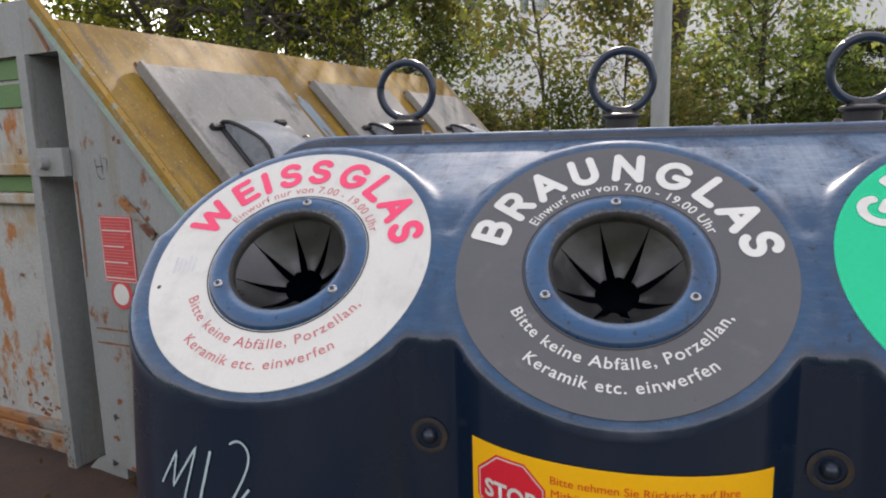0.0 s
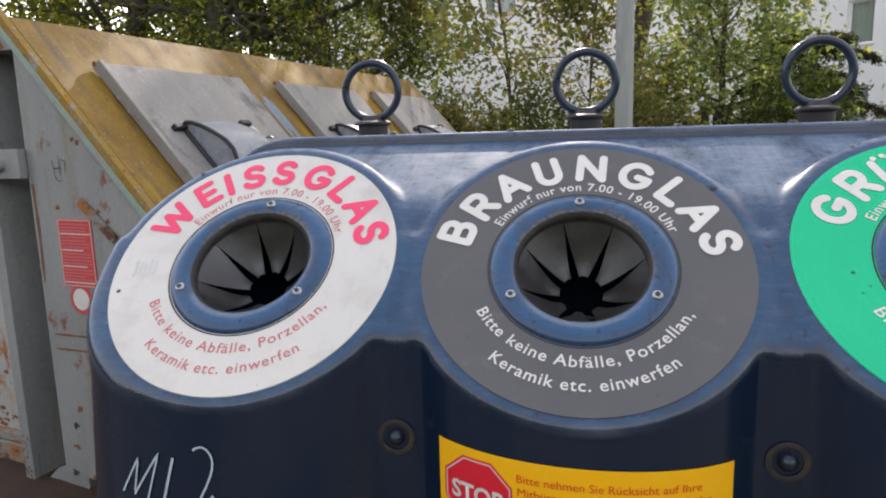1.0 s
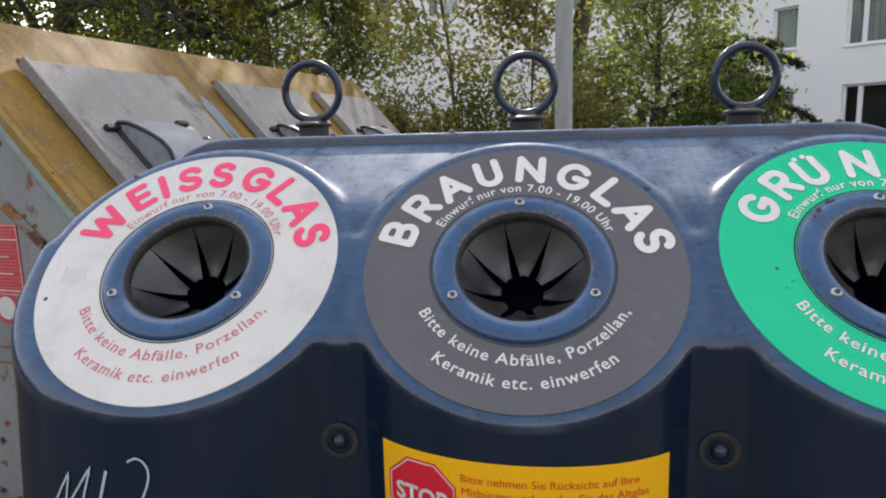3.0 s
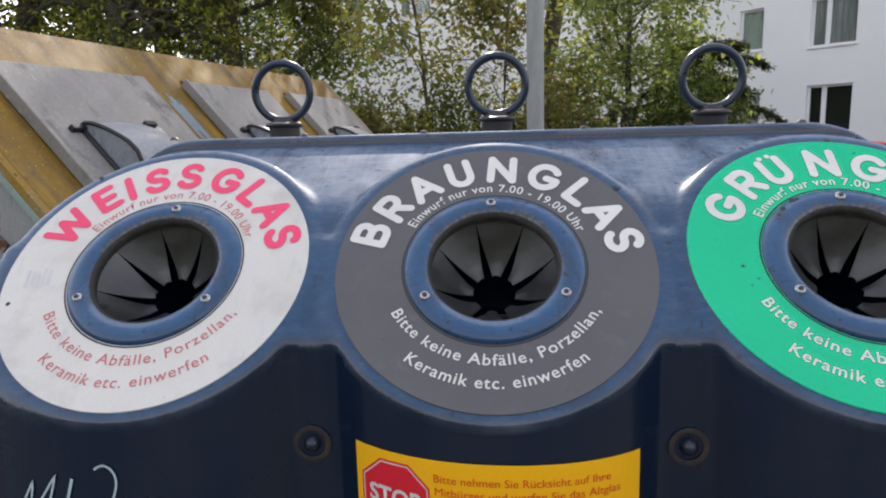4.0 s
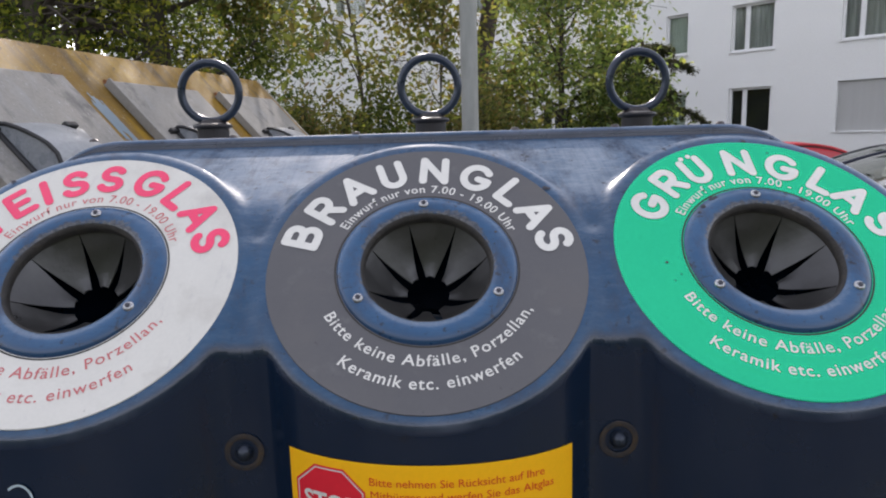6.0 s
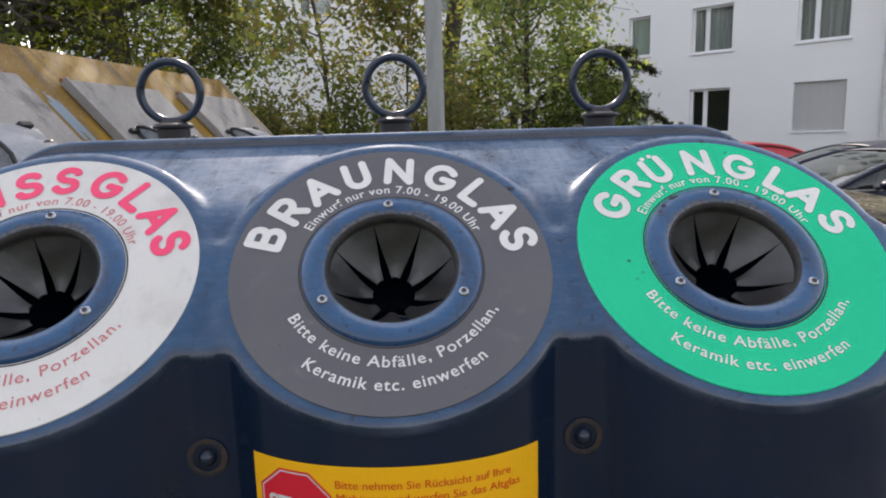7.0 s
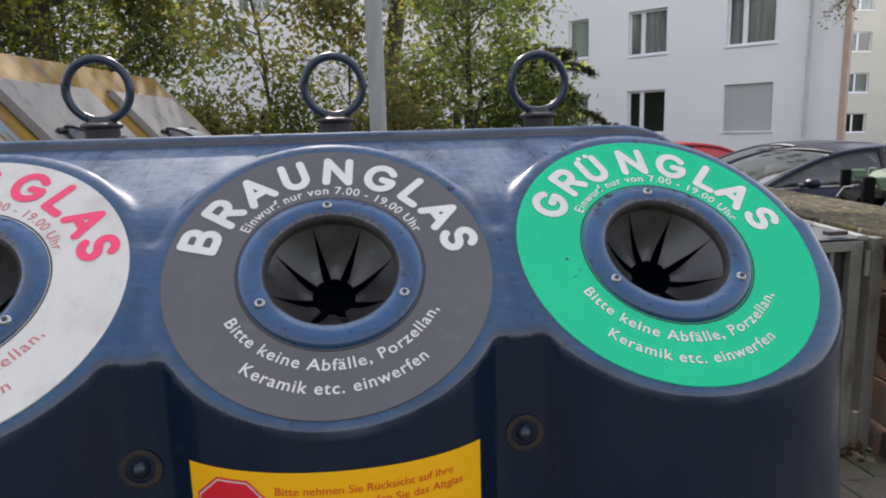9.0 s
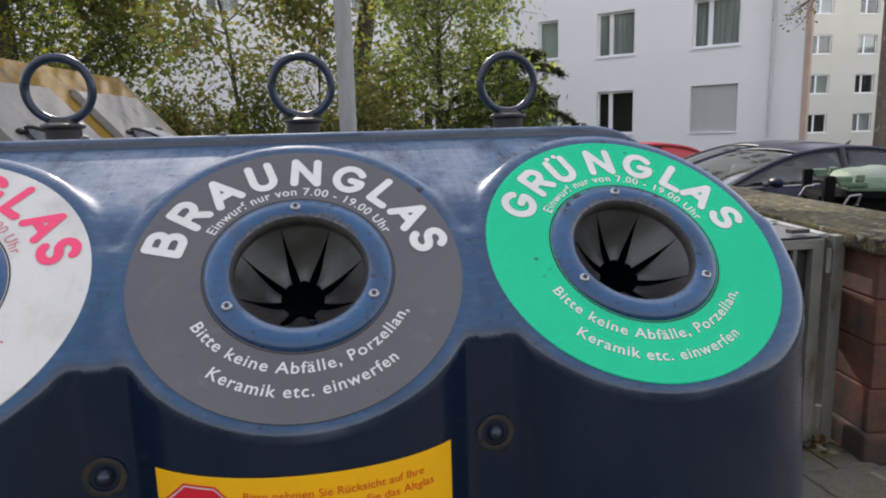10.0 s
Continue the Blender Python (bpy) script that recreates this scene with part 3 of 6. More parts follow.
def big_word(letters, size, material, parent, lift, bold=0.215):
    """Round-ended capitals stood one by one round an arc: (letter, angle and radius of its middle)."""
    for ch, angle, radius in letters:
        verts, faces, up = [], [], 0.0
        for run in STROKES[ch]:
            up = round_stroke(run, bold if len(run) > 2 or ch != "Ü" else 0.15, verts, faces, up)
        xs = [v[0] for v in verts]
        mid = (min(xs) + max(xs)) / 2
        m = Matrix.Rotation(radians(angle - 90), 4, "Z") @ Matrix.Translation((0, radius, lift))
        mesh_object("letter", [m @ Vector(((x - mid) * size, (y - 0.5) * size, h)) for x, y, h in verts], faces, material, parent)


def annulus(inner, outer, thick, down):
    verts, faces = lathe([(inner, 0), (inner, thick), (outer - 0.0008, thick), (outer, thick - 0.0008), (outer, 0)], 96, True)
    return [(x, y + down, z) for x, y, z in verts], faces


RING_PROFILE = [(0.099, -0.012), (0.0908, -0.0095), (0.0906, -0.003), (0.0916, 0.0006), (0.0940, 0.0042), (0.0978, 0.0070), (0.1035, 0.0089), (0.1100, 0.0095), (0.1162, 0.0090),
                (0.1220, 0.0072), (0.1265, 0.0046), (0.1292, 0.0012), (0.1298, -0.002), (0.122, -0.004)]


def petal(parent, a0, a1):
    """One tongue of the rubber rosette, cupped and pointing into the hole."""
    rows, cols, verts, faces = 7, 5, [], []
    for side in (0.0, -0.0022):
        for i in range(rows):
            t = i / (rows - 1)
            r = 0.0970 * (1 - t) + 0.032 * t
            h = -0.0155 - 0.062 * (1 - (1 - t) ** 1.35) + side
            pinch = 0.003 + 0.25 * t ** 1.8
            for j in range(cols):
                s = j / (cols - 1)
                a = a0 + (a1 - a0) * (pinch + (1 - 2 * pinch) * s)
                verts.append((r * math.cos(a), r * math.sin(a), h + 0.003 * math.sin(math.pi * s) * t))
    n = rows * cols
    for i in range(rows - 1):
        for j in range(cols - 1):
            q = (i * cols + j, i * cols + j + 1, (i + 1) * cols + j + 1, (i + 1) * cols + j)
            faces += [q, tuple(n + v for v in q[::-1])]
    rim = [j for j in range(cols)] + [i * cols + cols - 1 for i in range(1, rows)] + [(rows - 1) * cols + j for j in range(cols - 2, -1, -1)] + [i * cols for i in range(rows - 2, 0, -1)]
    faces += [(rim[k], n + rim[k], n + rim[(k + 1) % len(rim)], rim[(k + 1) % len(rim)]) for k in range(len(rim))]
    flap = mesh_object("rubber_flap", verts, faces, M_RUBBER, parent, smooth=True)
    flap.data.set_sharp_from_angle(angle=radians(35))
    return flap


def screw_mesh():
    verts, faces = lathe([(0.0, 0.0045), (0.0027, 0.0045), (0.0029, 0.0028), (0.0048, 0.0034), (0.0068, 0.0021), (0.0075, 0.0)], 16)
    me = bpy.data.meshes.new("screw")
    me.from_pydata(verts, [], faces)
    me.materials.append(M_SCREW)
    me.shade_smooth()
    return me


SCREW = screw_mesh()
sv, sf = lathe([(0.0, 0.0048), (0.0036, 0.0047), (0.0037, 0.0030)], 6)
SOCKET = bpy.data.meshes.new("socket")
SOCKET.from_pydata(sv, [], sf)
SOCKET.materials.append(M_INK)


def chamber(cx, word, mid, plate_material, plate_label, word_ink, small_ink, screws, low_turn, bold=0.010):
    plate = mesh_object("label_plate", *annulus(0.118, 0.2285, 0.0022, -0.0038), plate_material, bank, label=plate_label)
    plate.matrix_world = plate_pose(cx, 0.0006)
    lift = 0.0028
    big_word(word, 0.0575, word_ink, plate, lift + 0.0003)
    bend("Einwurf nur von 7.00 - 19.00 Uhr", mid, 0.1326, 0.0152, 129, small_ink, plate, lift, bold=bold)
    bend("Bitte keine Abfälle, Porzellan,", 270 + low_turn, 0.1655, 0.0165, 117.5, small_ink, plate, lift, True, bold)
    bend("Keramik etc. einwerfen", 270 + low_turn, 0.1980, 0.0165, 74.5, small_ink, plate, lift, True, bold)
    ring = mesh_object("inlet_ring", *lathe(RING_PROFILE, 72), M_BLUE_RING, bank, smooth=True, label="blue inlet ring with worn edge")
    ring.matrix_world = plate_pose(cx, 0.0) @ Matrix.Translation((0, -0.0068, 0.001))
    grime = mesh_object("worn_edge", *lathe([(0.0902, -0.0100), (0.0900, -0.002), (0.0910, 0.0010), (0.0934, 0.0042), (0.0946, 0.0051)], 64), M_GRIME_SHADE, ring, smooth=True, label="dirty worn inner edge")
    # dark annulus draws the contact shade, with some dirt, where ring meets label
    mesh_object("shade_and_dirt_line", *lathe([(0.1285, 0.0014), (0.1308, 0.0022), (0.1322, 0.0018)], 72), M_GRIME_SHADE, ring, smooth=True, label="brown contact shade and dirt drawn round the ring")
    for a in screws:
        s = new("screw", SCREW)
        s.parent = ring
        s.matrix_local = Matrix.Translation((0.1106 * math.cos(radians(a)), 0.1106 * math.sin(radians(a)), 0.0091))
        dot = new("socket", SOCKET)
        dot.parent = s
    rosette = new("rubber_rosette")
    rosette.parent = bank
    rosette.matrix_world = plate_pose(cx, 0.0) @ Matrix.Translation((0, -0.0066, 0.0055))
    tagged(rosette, "dark grey rubber rosette of eight flaps")
    for k in range(8):
        petal(rosette, radians(45 * k + 16.5), radians(45 * k + 61.5))
    return plate


chamber(-PITCH, list(zip("WEISSGLAS", (155.0, 132.7, 120.6, 106.3, 88.6, 68.0, 49.5, 32.5, 15.4), (0.181, 0.183, 0.1805, 0.180, 0.181, 0.1825, 0.185, 0.186, 0.189))), 86.0, M_WHITE_PLATE, "white round label with red lettering", M_RED_INK, M_DULL_RED_INK, (88.3, 209.3, 328.5), 0.3, 0.002)
chamber(0.0, list(zip("BRAUNGLAS", (164.0, 146.0, 127.3, 106.9, 85.2, 63.3, 43.8, 26.9, 10.2), (0.189, 0.184, 0.181, 0.1788, 0.179, 0.180, 0.185, 0.186, 0.190))), 87.0, M_GREY_PLATE, "dark grey round label with white lettering", M_WHITE_INK, M_WHITE_INK, (91.7, 210.6, 331.4), 0.3)
chamber(PITCH, list(zip("GRÜNGLAS", (150.0, 130.6, 113.4, 89.7, 67.8, 47.4, 31.9, 13.5), (0.1845, 0.1825, 0.1775, 0.177, 0.177, 0.179, 0.1815, 0.184))), 83.0, M_GREEN_PLATE, "bright green round label with white lettering", M_WHITE_INK, M_WHITE_INK, (88.3, 207.8, 326.2), -5.4)


def lifting_ring(x):
    eye = new("lifting_eye")
    eye.parent = bank
    eye.location = (x, MID_Y, 1.0)
    tagged(eye, "dark blue steel lifting ring on a collar")
    verts, faces, n, m = [], [], 48, 12
    R, r = 0.0665, 0.0095
    for i in range(n):
        a = 2 * math.pi * i / n
        for j in range(m):
            b = 2 * math.pi * j / m
            verts.append(((R + r * math.cos(b)) * math.cos(a), r * math.sin(b), 0.768 + (R + r * math.cos(b)) * math.sin(a)))
            faces.append((i * m + j, i * m + (j + 1) % m, ((i + 1) % n) * m + (j + 1) % m, ((i + 1) % n) * m + j))
    mesh_object("ring", verts, faces, M_EYE, eye, smooth=True)
    v, f = lathe([(0.0, 0.706), (0.022, 0.706), (0.030, 0.698), (0.043, 0.694), (0.045, 0.690), (0.043, 0.686), (0.036, 0.684), (0.036, 0.62), (0.0, 0.62)], 32)
    mesh_object("collar", v, f, M_COLLAR, eye, smooth=False)


M_EYE = surface("blue_black_steel", (0.014, 0.022, 0.036), (0.026, 0.036, 0.056), 0.33, 0.4, grain=150, blotch=30, bump=0.12, coat=0.2)
for x in (-PITCH, 0.011, PITCH):
    lifting_ring(x)

# recessed bolts between the chambers, with a rust ring round each
for x in (-0.254, 0.254):
    bolt = mesh_object("bolt", *lathe([(0.0, 0.013), (0.005, 0.012), (0.009, 0.009), (0.0115, 0.005), (0.0125, 0.0)], 24), M_EYE, bank, smooth=True)
    bolt.matrix_world = pose(x, -0.0905, 1.238, 90)
    wash = mesh_object("washer", *lathe([(0.0190, 0.0002), (0.0212, 0.0008), (0.0242, 0.0008), (0.0268, 0.0002)], 36), M_RUST_STAIN, bank, smooth=True, label="rust-stained washer")
    wash.matrix_world = pose(x, -0.0920, 1.238, 90)


def front_y(x, cx=0.0, z=1.2):
    """How far the wall of a chamber bulges at x, below the slope."""
    half, power = (0.264 + TAPER * min(0.6, max(0.0, 1.31 - z)), 2.25) if (x - cx) * cx > 0 else LOBE_INNER
    return -LOBE_DEEP * max(0.0, 1 - (abs(x - cx) / half) ** power) ** (1 / power)


# yellow notice wrapped on the middle chamber
STICK_X, STICK_TOP = (-0.186, 0.184), 1.2585


def on_front(x, z, lift, cx=0.0):
    return (x, front_y(x, cx) - lift, z - 0.0215 * (x - STICK_X[0]))


verts, faces, cols, rows = [], [], 40, 8
for i in range(cols + 1):
    x = STICK_X[0] + (STICK_X[1] - STICK_X[0]) * i / cols
    for j in range(rows + 1):
        verts.append(on_front(x, STICK_TOP - 0.34 * j / rows, 0.0018))
        if i and j:
            b = i * (rows + 1) + j
            faces.append((b, b - 1, b - rows - 2, b - rows - 1))
notice = mesh_object("yellow_notice", verts, faces, M_YELLOW, bank, smooth=True, label="yellow sticker with a red stop sign and red print")


def flat_text(text, x, z, size, width, material, parent, lift=0.0030, bold=0.0):
    cu = bpy.data.curves.new("text", "FONT")
    cu.body, cu.size, cu.offset, cu.resolution_u = text, 1.0, bold, 3
    tmp = new("text", cu)
    me = bpy.data.meshes.new_from_object(tmp.evaluated_get(bpy.context.evaluated_depsgraph_get()))
    bpy.data.objects.remove(tmp)
    x0, x1 = min(v.co.x for v in me.vertices), max(v.co.x for v in me.vertices)
    for v in me.vertices:
        px = x + (v.co.x - x0) / (x1 - x0) * width
        v.co = on_front(px, z + v.co.y / 0.72 * size, lift)
    me.materials.append(material)
    ob = new("lettering", me)
    ob.parent = parent
    return ob


def octagon(name, cx, cz, r, lift, material):
    vs, fs, n = [on_front(cx, cz, lift)], [], 32
    for ring in range(1, 7):
        q = r * ring / 6
        for k in range(8):
            a, b = radians(22.5 + 45 * k), radians(67.5 + 45 * k)
            for s in range(4):
                t = s / 4
                vs.append(on_front(cx + q * (math.cos(a) * (1 - t) + math.cos(b) * t), cz + q * (math.sin(a) * (1 - t) + math.sin(b) * t), lift))
        o = 1 + (ring - 1) * n
        for i in range(n):
            j = (i + 1) % n
            fs.append((0, o + i, o + j) if ring == 1 else (o - n + i, o + i, o + j, o - n + j))
    return mesh_object(name, vs, fs, material, notice)


octagon("sign_edge", -0.131, 1.1995, 0.0505, 0.0026, M_STOP)
octagon("sign_border", -0.131, 1.1995, 0.0480, 0.0032, M_WHITE_INK)
octagon("stop_sign", -0.131, 1.1995, 0.0462, 0.0038, M_STOP)
flat_text("STOP", -0.1665, 1.1865, 0.024, 0.071, M_WHITE_INK, notice, 0.0048, 0.03)
flat_text("Bitte nehmen Sie Rücksicht auf Ihre", -0.0785, 1.2295, 0.0110, 0.2215, M_ORANGE_INK, notice)
flat_text("Mitbürger und werfen Sie das Altglas", -0.0775, 1.2120, 0.0110, 0.2335, M_ORANGE_INK, notice)

# chalk scrawl on the white-glass chamber
def stroke(points, width=0.0031):
    vs, fs = [], []
    for i, (x, z) in enumerate(points):
        a, b = points[max(i - 1, 0)], points[min(i + 1, len(points) - 1)]
        d = Vector((b[0] - a[0], b[1] - a[1])).normalized()
        for s in (-1, 1):
            q = (x - d.y * s * width / 2, z + d.x * s * width / 2)
            vs.append((q[0], front_y(q[0], -PITCH, q[1]) - 0.0022, q[1]))
        if i:
            fs.append((2 * i - 2, 2 * i - 1, 2 * i + 1, 2 * i))
    return mesh_object("chalk_stroke", vs, fs, M_CHALK, bank)


def fine(points, n=8):
    out = []
    for a, b in zip(points, points[1:]):
        out += [(a[0] + (b[0] - a[0]) * k / n, a[1] + (b[1] - a[1]) * k / n) for k in range(n)]
    return out + [points[-1]]


stroke(fine([(-0.6453, 1.1621), (-0.6083, 1.2201), (-0.6222, 1.1620), (-0.5714, 1.2327), (-0.6016, 1.1475)]))
stroke(fine([(-0.5478, 1.2285), (-0.5719, 1.1536)]), 0.0042)
stroke([(-0.5155, 1.2422), (-0.5127, 1.2445), (-0.5099, 1.2461), (-0.5063, 1.2474), (-0.5027, 1.2480), (-0.4988, 1.2470), (-0.4952, 1.2450), (-0.4918, 1.2412), (-0.4891, 1.2364), (-0.4877, 1.2304),
        (-0.4876, 1.2241), (-0.4890, 1.2165), (-0.4914, 1.2088), (-0.4960, 1.1985), (-0.5009, 1.1885), (-0.5134, 1.1667), (-0.5240, 1.1500)])
stroke(fine([(-0.4906, 1.1778), (-0.5100, 1.1540)]), 0.0038)


# ---- ground ----
verts, faces, n = [], [], 24
edge = [-400, -120, -40, -16] + list(np.linspace(-10, 10, n)) + [16, 40, 120, 400]
for x in edge:
    for y in edge:
        verts.append((x, y, 0.0))
k = len(edge)
faces = [(i * k + j, (i + 1) * k + j, (i + 1) * k + j + 1, i * k + j + 1) for i in range(k - 1) for j in range(k - 1)]
tagged(mesh_object("ground", verts, faces, M_ASPHALT), "worn grey asphalt yard", "ground", kind="structure")

# ---- steel waste container ----
CU, CV = Vector((0.1994, 0.9799, 0)), Vector((0.9799, -0.1994, 0))
CN = Vector((-2.452, 1.634, 0))
CM = Matrix(((CV.x, CU.x, 0, CN.x), (CV.y, CU.y, 0, CN.y), (0, 0, 1, 0), (0, 0, 0, 1)))  # local x outward, y along, z up
TOP, OUT, DROP, LONG = 2.229, 0.733, 0.7985, 4.06
SL = math.atan2(DROP, OUT)
skip = thing("waste_container", "large steel waste container, grey end wall and ochre sloping lid side", "waste container", at=CM)


def sloped(along=0.0, down=0.0, lift=0.0):
    """Axes on the sloping side: x along the container, y up the slope, z out of it."""
    m = Matrix(((0, -math.cos(SL), math.sin(SL), 0), (1, 0, 0, 0), (0, math.sin(SL), math.cos(SL), 0), (0, 0, 0, 1)))
    p = Vector((math.cos(SL) * down, along, TOP - math.sin(SL) * down)) + lift * Vector((math.sin(SL), 0, math.cos(SL)))
    m.translation = p
    return m


FOOT_SL = 1.24
box_part("sloping_side", (0.02, -FOOT_SL, -0.04), (LONG, 0, 0), M_OCHRE, skip, 0.004, sloped(), "ochre painted sloping steel side with scratches")
box_part("roof", (-1.5, 0.02, TOP - 0.05), (0.0, LONG, TOP - 0.002), M_OCHRE, skip, 0.004)
lowx, lowz = FOOT_SL * math.cos(SL), TOP - FOOT_SL * math.sin(SL)
box_part("side_wall", (lowx - 0.06, 0.02, 0.12), (lowx, LONG, lowz), M_RUSTY_STEEL, skip, 0.004)
# end wall with a slanting edge
def end_wall(name, y0, y1, outline, material, label=""):
    bm = bmesh.new()
    prism(bm, outline, y1 - y0, Matrix(((1, 0, 0, 0), (0, 0, 1, y0), (0, 1, 0, 0), (0, 0, 0, 1))))
    return part(name, bm, material, skip, label)


end_wall("end_plate", 0.0, 0.02, [(0.03, 0.10), (lowx, 0.10), (lowx, lowz - 0.035), (0.03, TOP - 0.065)], M_GREY_STEEL, "grey painted end plate with rust marks")
end_wall("far_end_plate", LONG, LONG + 0.03, [(-1.5, 0.10), (lowx, 0.10), (lowx, lowz), (0.0, TOP), (-1.5, TOP)], M_GREY_STEEL)
end_wall("top_gusset", 0.0, 0.02, [(-0.9, 2.085), (0.03, 2.085), (0.03, TOP - 0.066), (-0.105, TOP + 0.1), (-0.9, TOP + 0.1)], M_GREY_STEEL, "grey top plate")
box_part("channel_back", (-0.181, 0.22, 0.10), (0.03, 0.24, 2.085), M_GREY_STEEL, skip)
box_part("channel_side", (0.03, 0.022, 0.10), (0.042, 0.36, 2.085), M_GREY_STEEL, skip)
box_part("channel_cap", (-0.244, 0.022, 2.086), (0.042, 0.36, 2.10), M_GREY_STEEL, skip)
box_part("channel_post", (-0.244, -0.02, 0.0), (-0.181, 0.36, 2.084), M_GREY_STEEL, skip, 0.004, label="pale grey steel post")
box_part("door_panel", (-1.5, 0.04, 0.16), (-0.245, 0.07, 2.085), M_RUSTY_STEEL, skip, label="pale rusty steel door")
for z0, z1 in ((0.10, 0.20), (1.39, 1.44), (1.53, 1.585)):
    box_part("door_rail", (-1.5, -0.01, z0), (-0.246, 0.05, z1), M_RUST_RAIL if z0 < 1 else M_RUSTY_STEEL, skip, 0.006)
box_part("sill_angle", (-1.5, 0.0, 0.205), (-0.246, 0.045, 0.25), M_RUST_RAIL, skip, 0.006, label="rust-eaten sill angle")
for z0, z1 in ((1.985, 2.078), (1.855, 1.965), (1.447, 1.523)):
    box_part("green_panel", (-0.60, 0.028, z0), (-0.30, 0.04, z1), M_GREEN_PAINT, skip, 0.002, label="leaf green painted patch")
box_part("bracket", (-0.181, -0.045, 1.525), (0.036, -0.005, 1.655), M_GREY_STEEL, skip, 0.004)
bm = bmesh.new()
tube(bm, (-0.085, -0.045, 1.59), (-0.085, -0.085, 1.59), 0.034, 0.030, 20)
part("bolt_head", bm, M_GREY_STEEL, skip, smooth=True)
# edge tube along the slant, near and far
for y0, y1, nm in ((-0.014, 0.022, "slant_edge"), (LONG - 0.01, LONG + 0.04, "slant_edge")):
    bm = bmesh.new()
    top_end = 0.16 if y0 < 1 else 0.01
    box(bm, (y0, -FOOT_SL - 0.05, -0.038), (y1, top_end, -0.003), 0.0015, sloped())
    part(nm, bm, M_EDGE, skip, "worn yellow edge profile")
    if y0 > 1:
        continue
    bm = bmesh.new()
    box(bm, (y0 - 0.004, -FOOT_SL - 0.05, -0.066), (y0 + 0.013, 0.10, -0.0385), 0.003, sloped())
    part("edge_strip", bm, M_MINT, skip, "pale green worn strip")


def lid(along):
    w = 0.965
    m = sloped(along, 0.303)
    cover = new("lid")
    cover.parent = skip
    tagged(cover, "zinc grey hinged lid with a worn hood handle")
    plate = box_part("plate", (0, -0.86, 0.012), (w, 0, 0.05), M_LID, cover, 0.006, m)
    box_part("folded_edge", (-0.012, -0.87, 0.006), (0.010, 0.006, 0.062), M_LID, cover, 0.004, m)
    for x in (0.0, w - 0.04):
        bm = bmesh.new()
        tube(bm, m @ Vector((x - 0.012, 0.012, 0.026)), m @ Vector((x + 0.045, 0.012, 0.026)), 0.013, sides=12)
        part("hinge", bm, M_RUST, cover, "rusty hinge", True)
    # hood over the opening: pale bulging shell, glassy cheek with a dark gasket
    prof = [(-0.405, 0.050), (-0.412, 0.085), (-0.440, 0.112), (-0.485, 0.138), (-0.532, 0.160), (-0.585, 0.180), (-0.632, 0.194), (-0.690, 0.196), (-0.735, 0.176), (-0.840, 0.052)]
    verts, faces, nx = [], [], 20
    for i in range(nx + 1):
        s = i / nx
        swell = (1 + 0.22 * math.sin(math.pi * s)) * (1 - 0.93 * s ** 3)
        verts += [(0.19 + 0.53 * s, y, 0.05 + (z - 0.05) * swell) for y, z in prof]
        verts += [(0.19 + 0.53 * s, y + 0.004, 0.05 + (z - 0.056) * swell) for y, z in prof]
    k = len(prof)
    for i in range(nx):
        for j in range(k - 1):
            a, b = i * 2 * k + j, (i + 1) * 2 * k + j
            faces += [(a, b, b + 1, a + 1), (a + k, a + k + 1, b + k + 1, b + k)]
    hood = mesh_object("hood", [m @ Vector(v) for v in verts], faces, M_HOOD, cover, smooth=True, label="pale worn hood over the opening")
    hood.data.set_sharp_from_angle(angle=radians(30))
    bm = bmesh.new()
    prism(bm, prof, 0.012, m @ Matrix(((0, 0, 1, 0.185), (1, 0, 0, 0), (0, 1, 0, 0), (0, 0, 0, 1))))
    part("cheek", bm, M_CHEEK, cover, "dull grey hood cheek")
    verts, faces, sides = [], [], 8
    for i, (y, z) in enumerate(prof):
        before, after = prof[max(i - 1, 0)], prof[min(i + 1, k - 1)]
        t = Vector((0, after[0] - before[0], after[1] - before[1])).normalized()
        out = Vector((0, -t.z, t.y))
        for j in range(sides):
            a = 2 * math.pi * j / sides
            verts.append(m @ (Vector((0.184 + 0.010 * math.cos(a), y, z)) + out * 0.010 * math.sin(a)))
            if i:
                p, q = (i - 1) * sides + j, (i - 1) * sides + (j + 1) % sides
                faces.append((p, q, q + sides, p + sides))
    mesh_object("gasket", verts, faces, M_BLACK, cover, smooth=True, label="dark rubber gasket")
    bm = bmesh.new()
    tube(bm, m @ Vector((0.180, -0.42, 0.058)), m @ Vector((0.180, -0.835, 0.058)), 0.012, sides=8)
    part("edge_bar", bm, M_BLACK, cover)
    bm = bmesh.new()
    box(bm, (0.11, -0.440, 0.045), (0.20, -0.410, 0.078), 0.008, m)
    part("clamp", bm, M_BLACK, cover, "dark clamp")
    bm = bmesh.new()
    box(bm, (0.53, -0.450, 0.088), (0.61, -0.420, 0.120), 0.008, m)
    part("grip", bm, M_BLACK, cover, "dark grip")
    return cover


for a in (0.262, 1.605, 2.885):
    lid(a)
srng = random.Random(3)
for k in range(9):
    bm = bmesh.new()
    x = 1.345 + 0.011 * k
    box(bm, (x, -0.66 - srng.uniform(0, 0.12) - 0.012 * abs(k - 4), 0.0012), (x + 0.011, -0.38 + srng.uniform(-0.04, 0.04) - 0.02 * abs(k - 4), 0.002), 0.0, sloped())
    part("spray_streak", bm, M_BLUE_STREAK, skip, "pale blue spray mark")
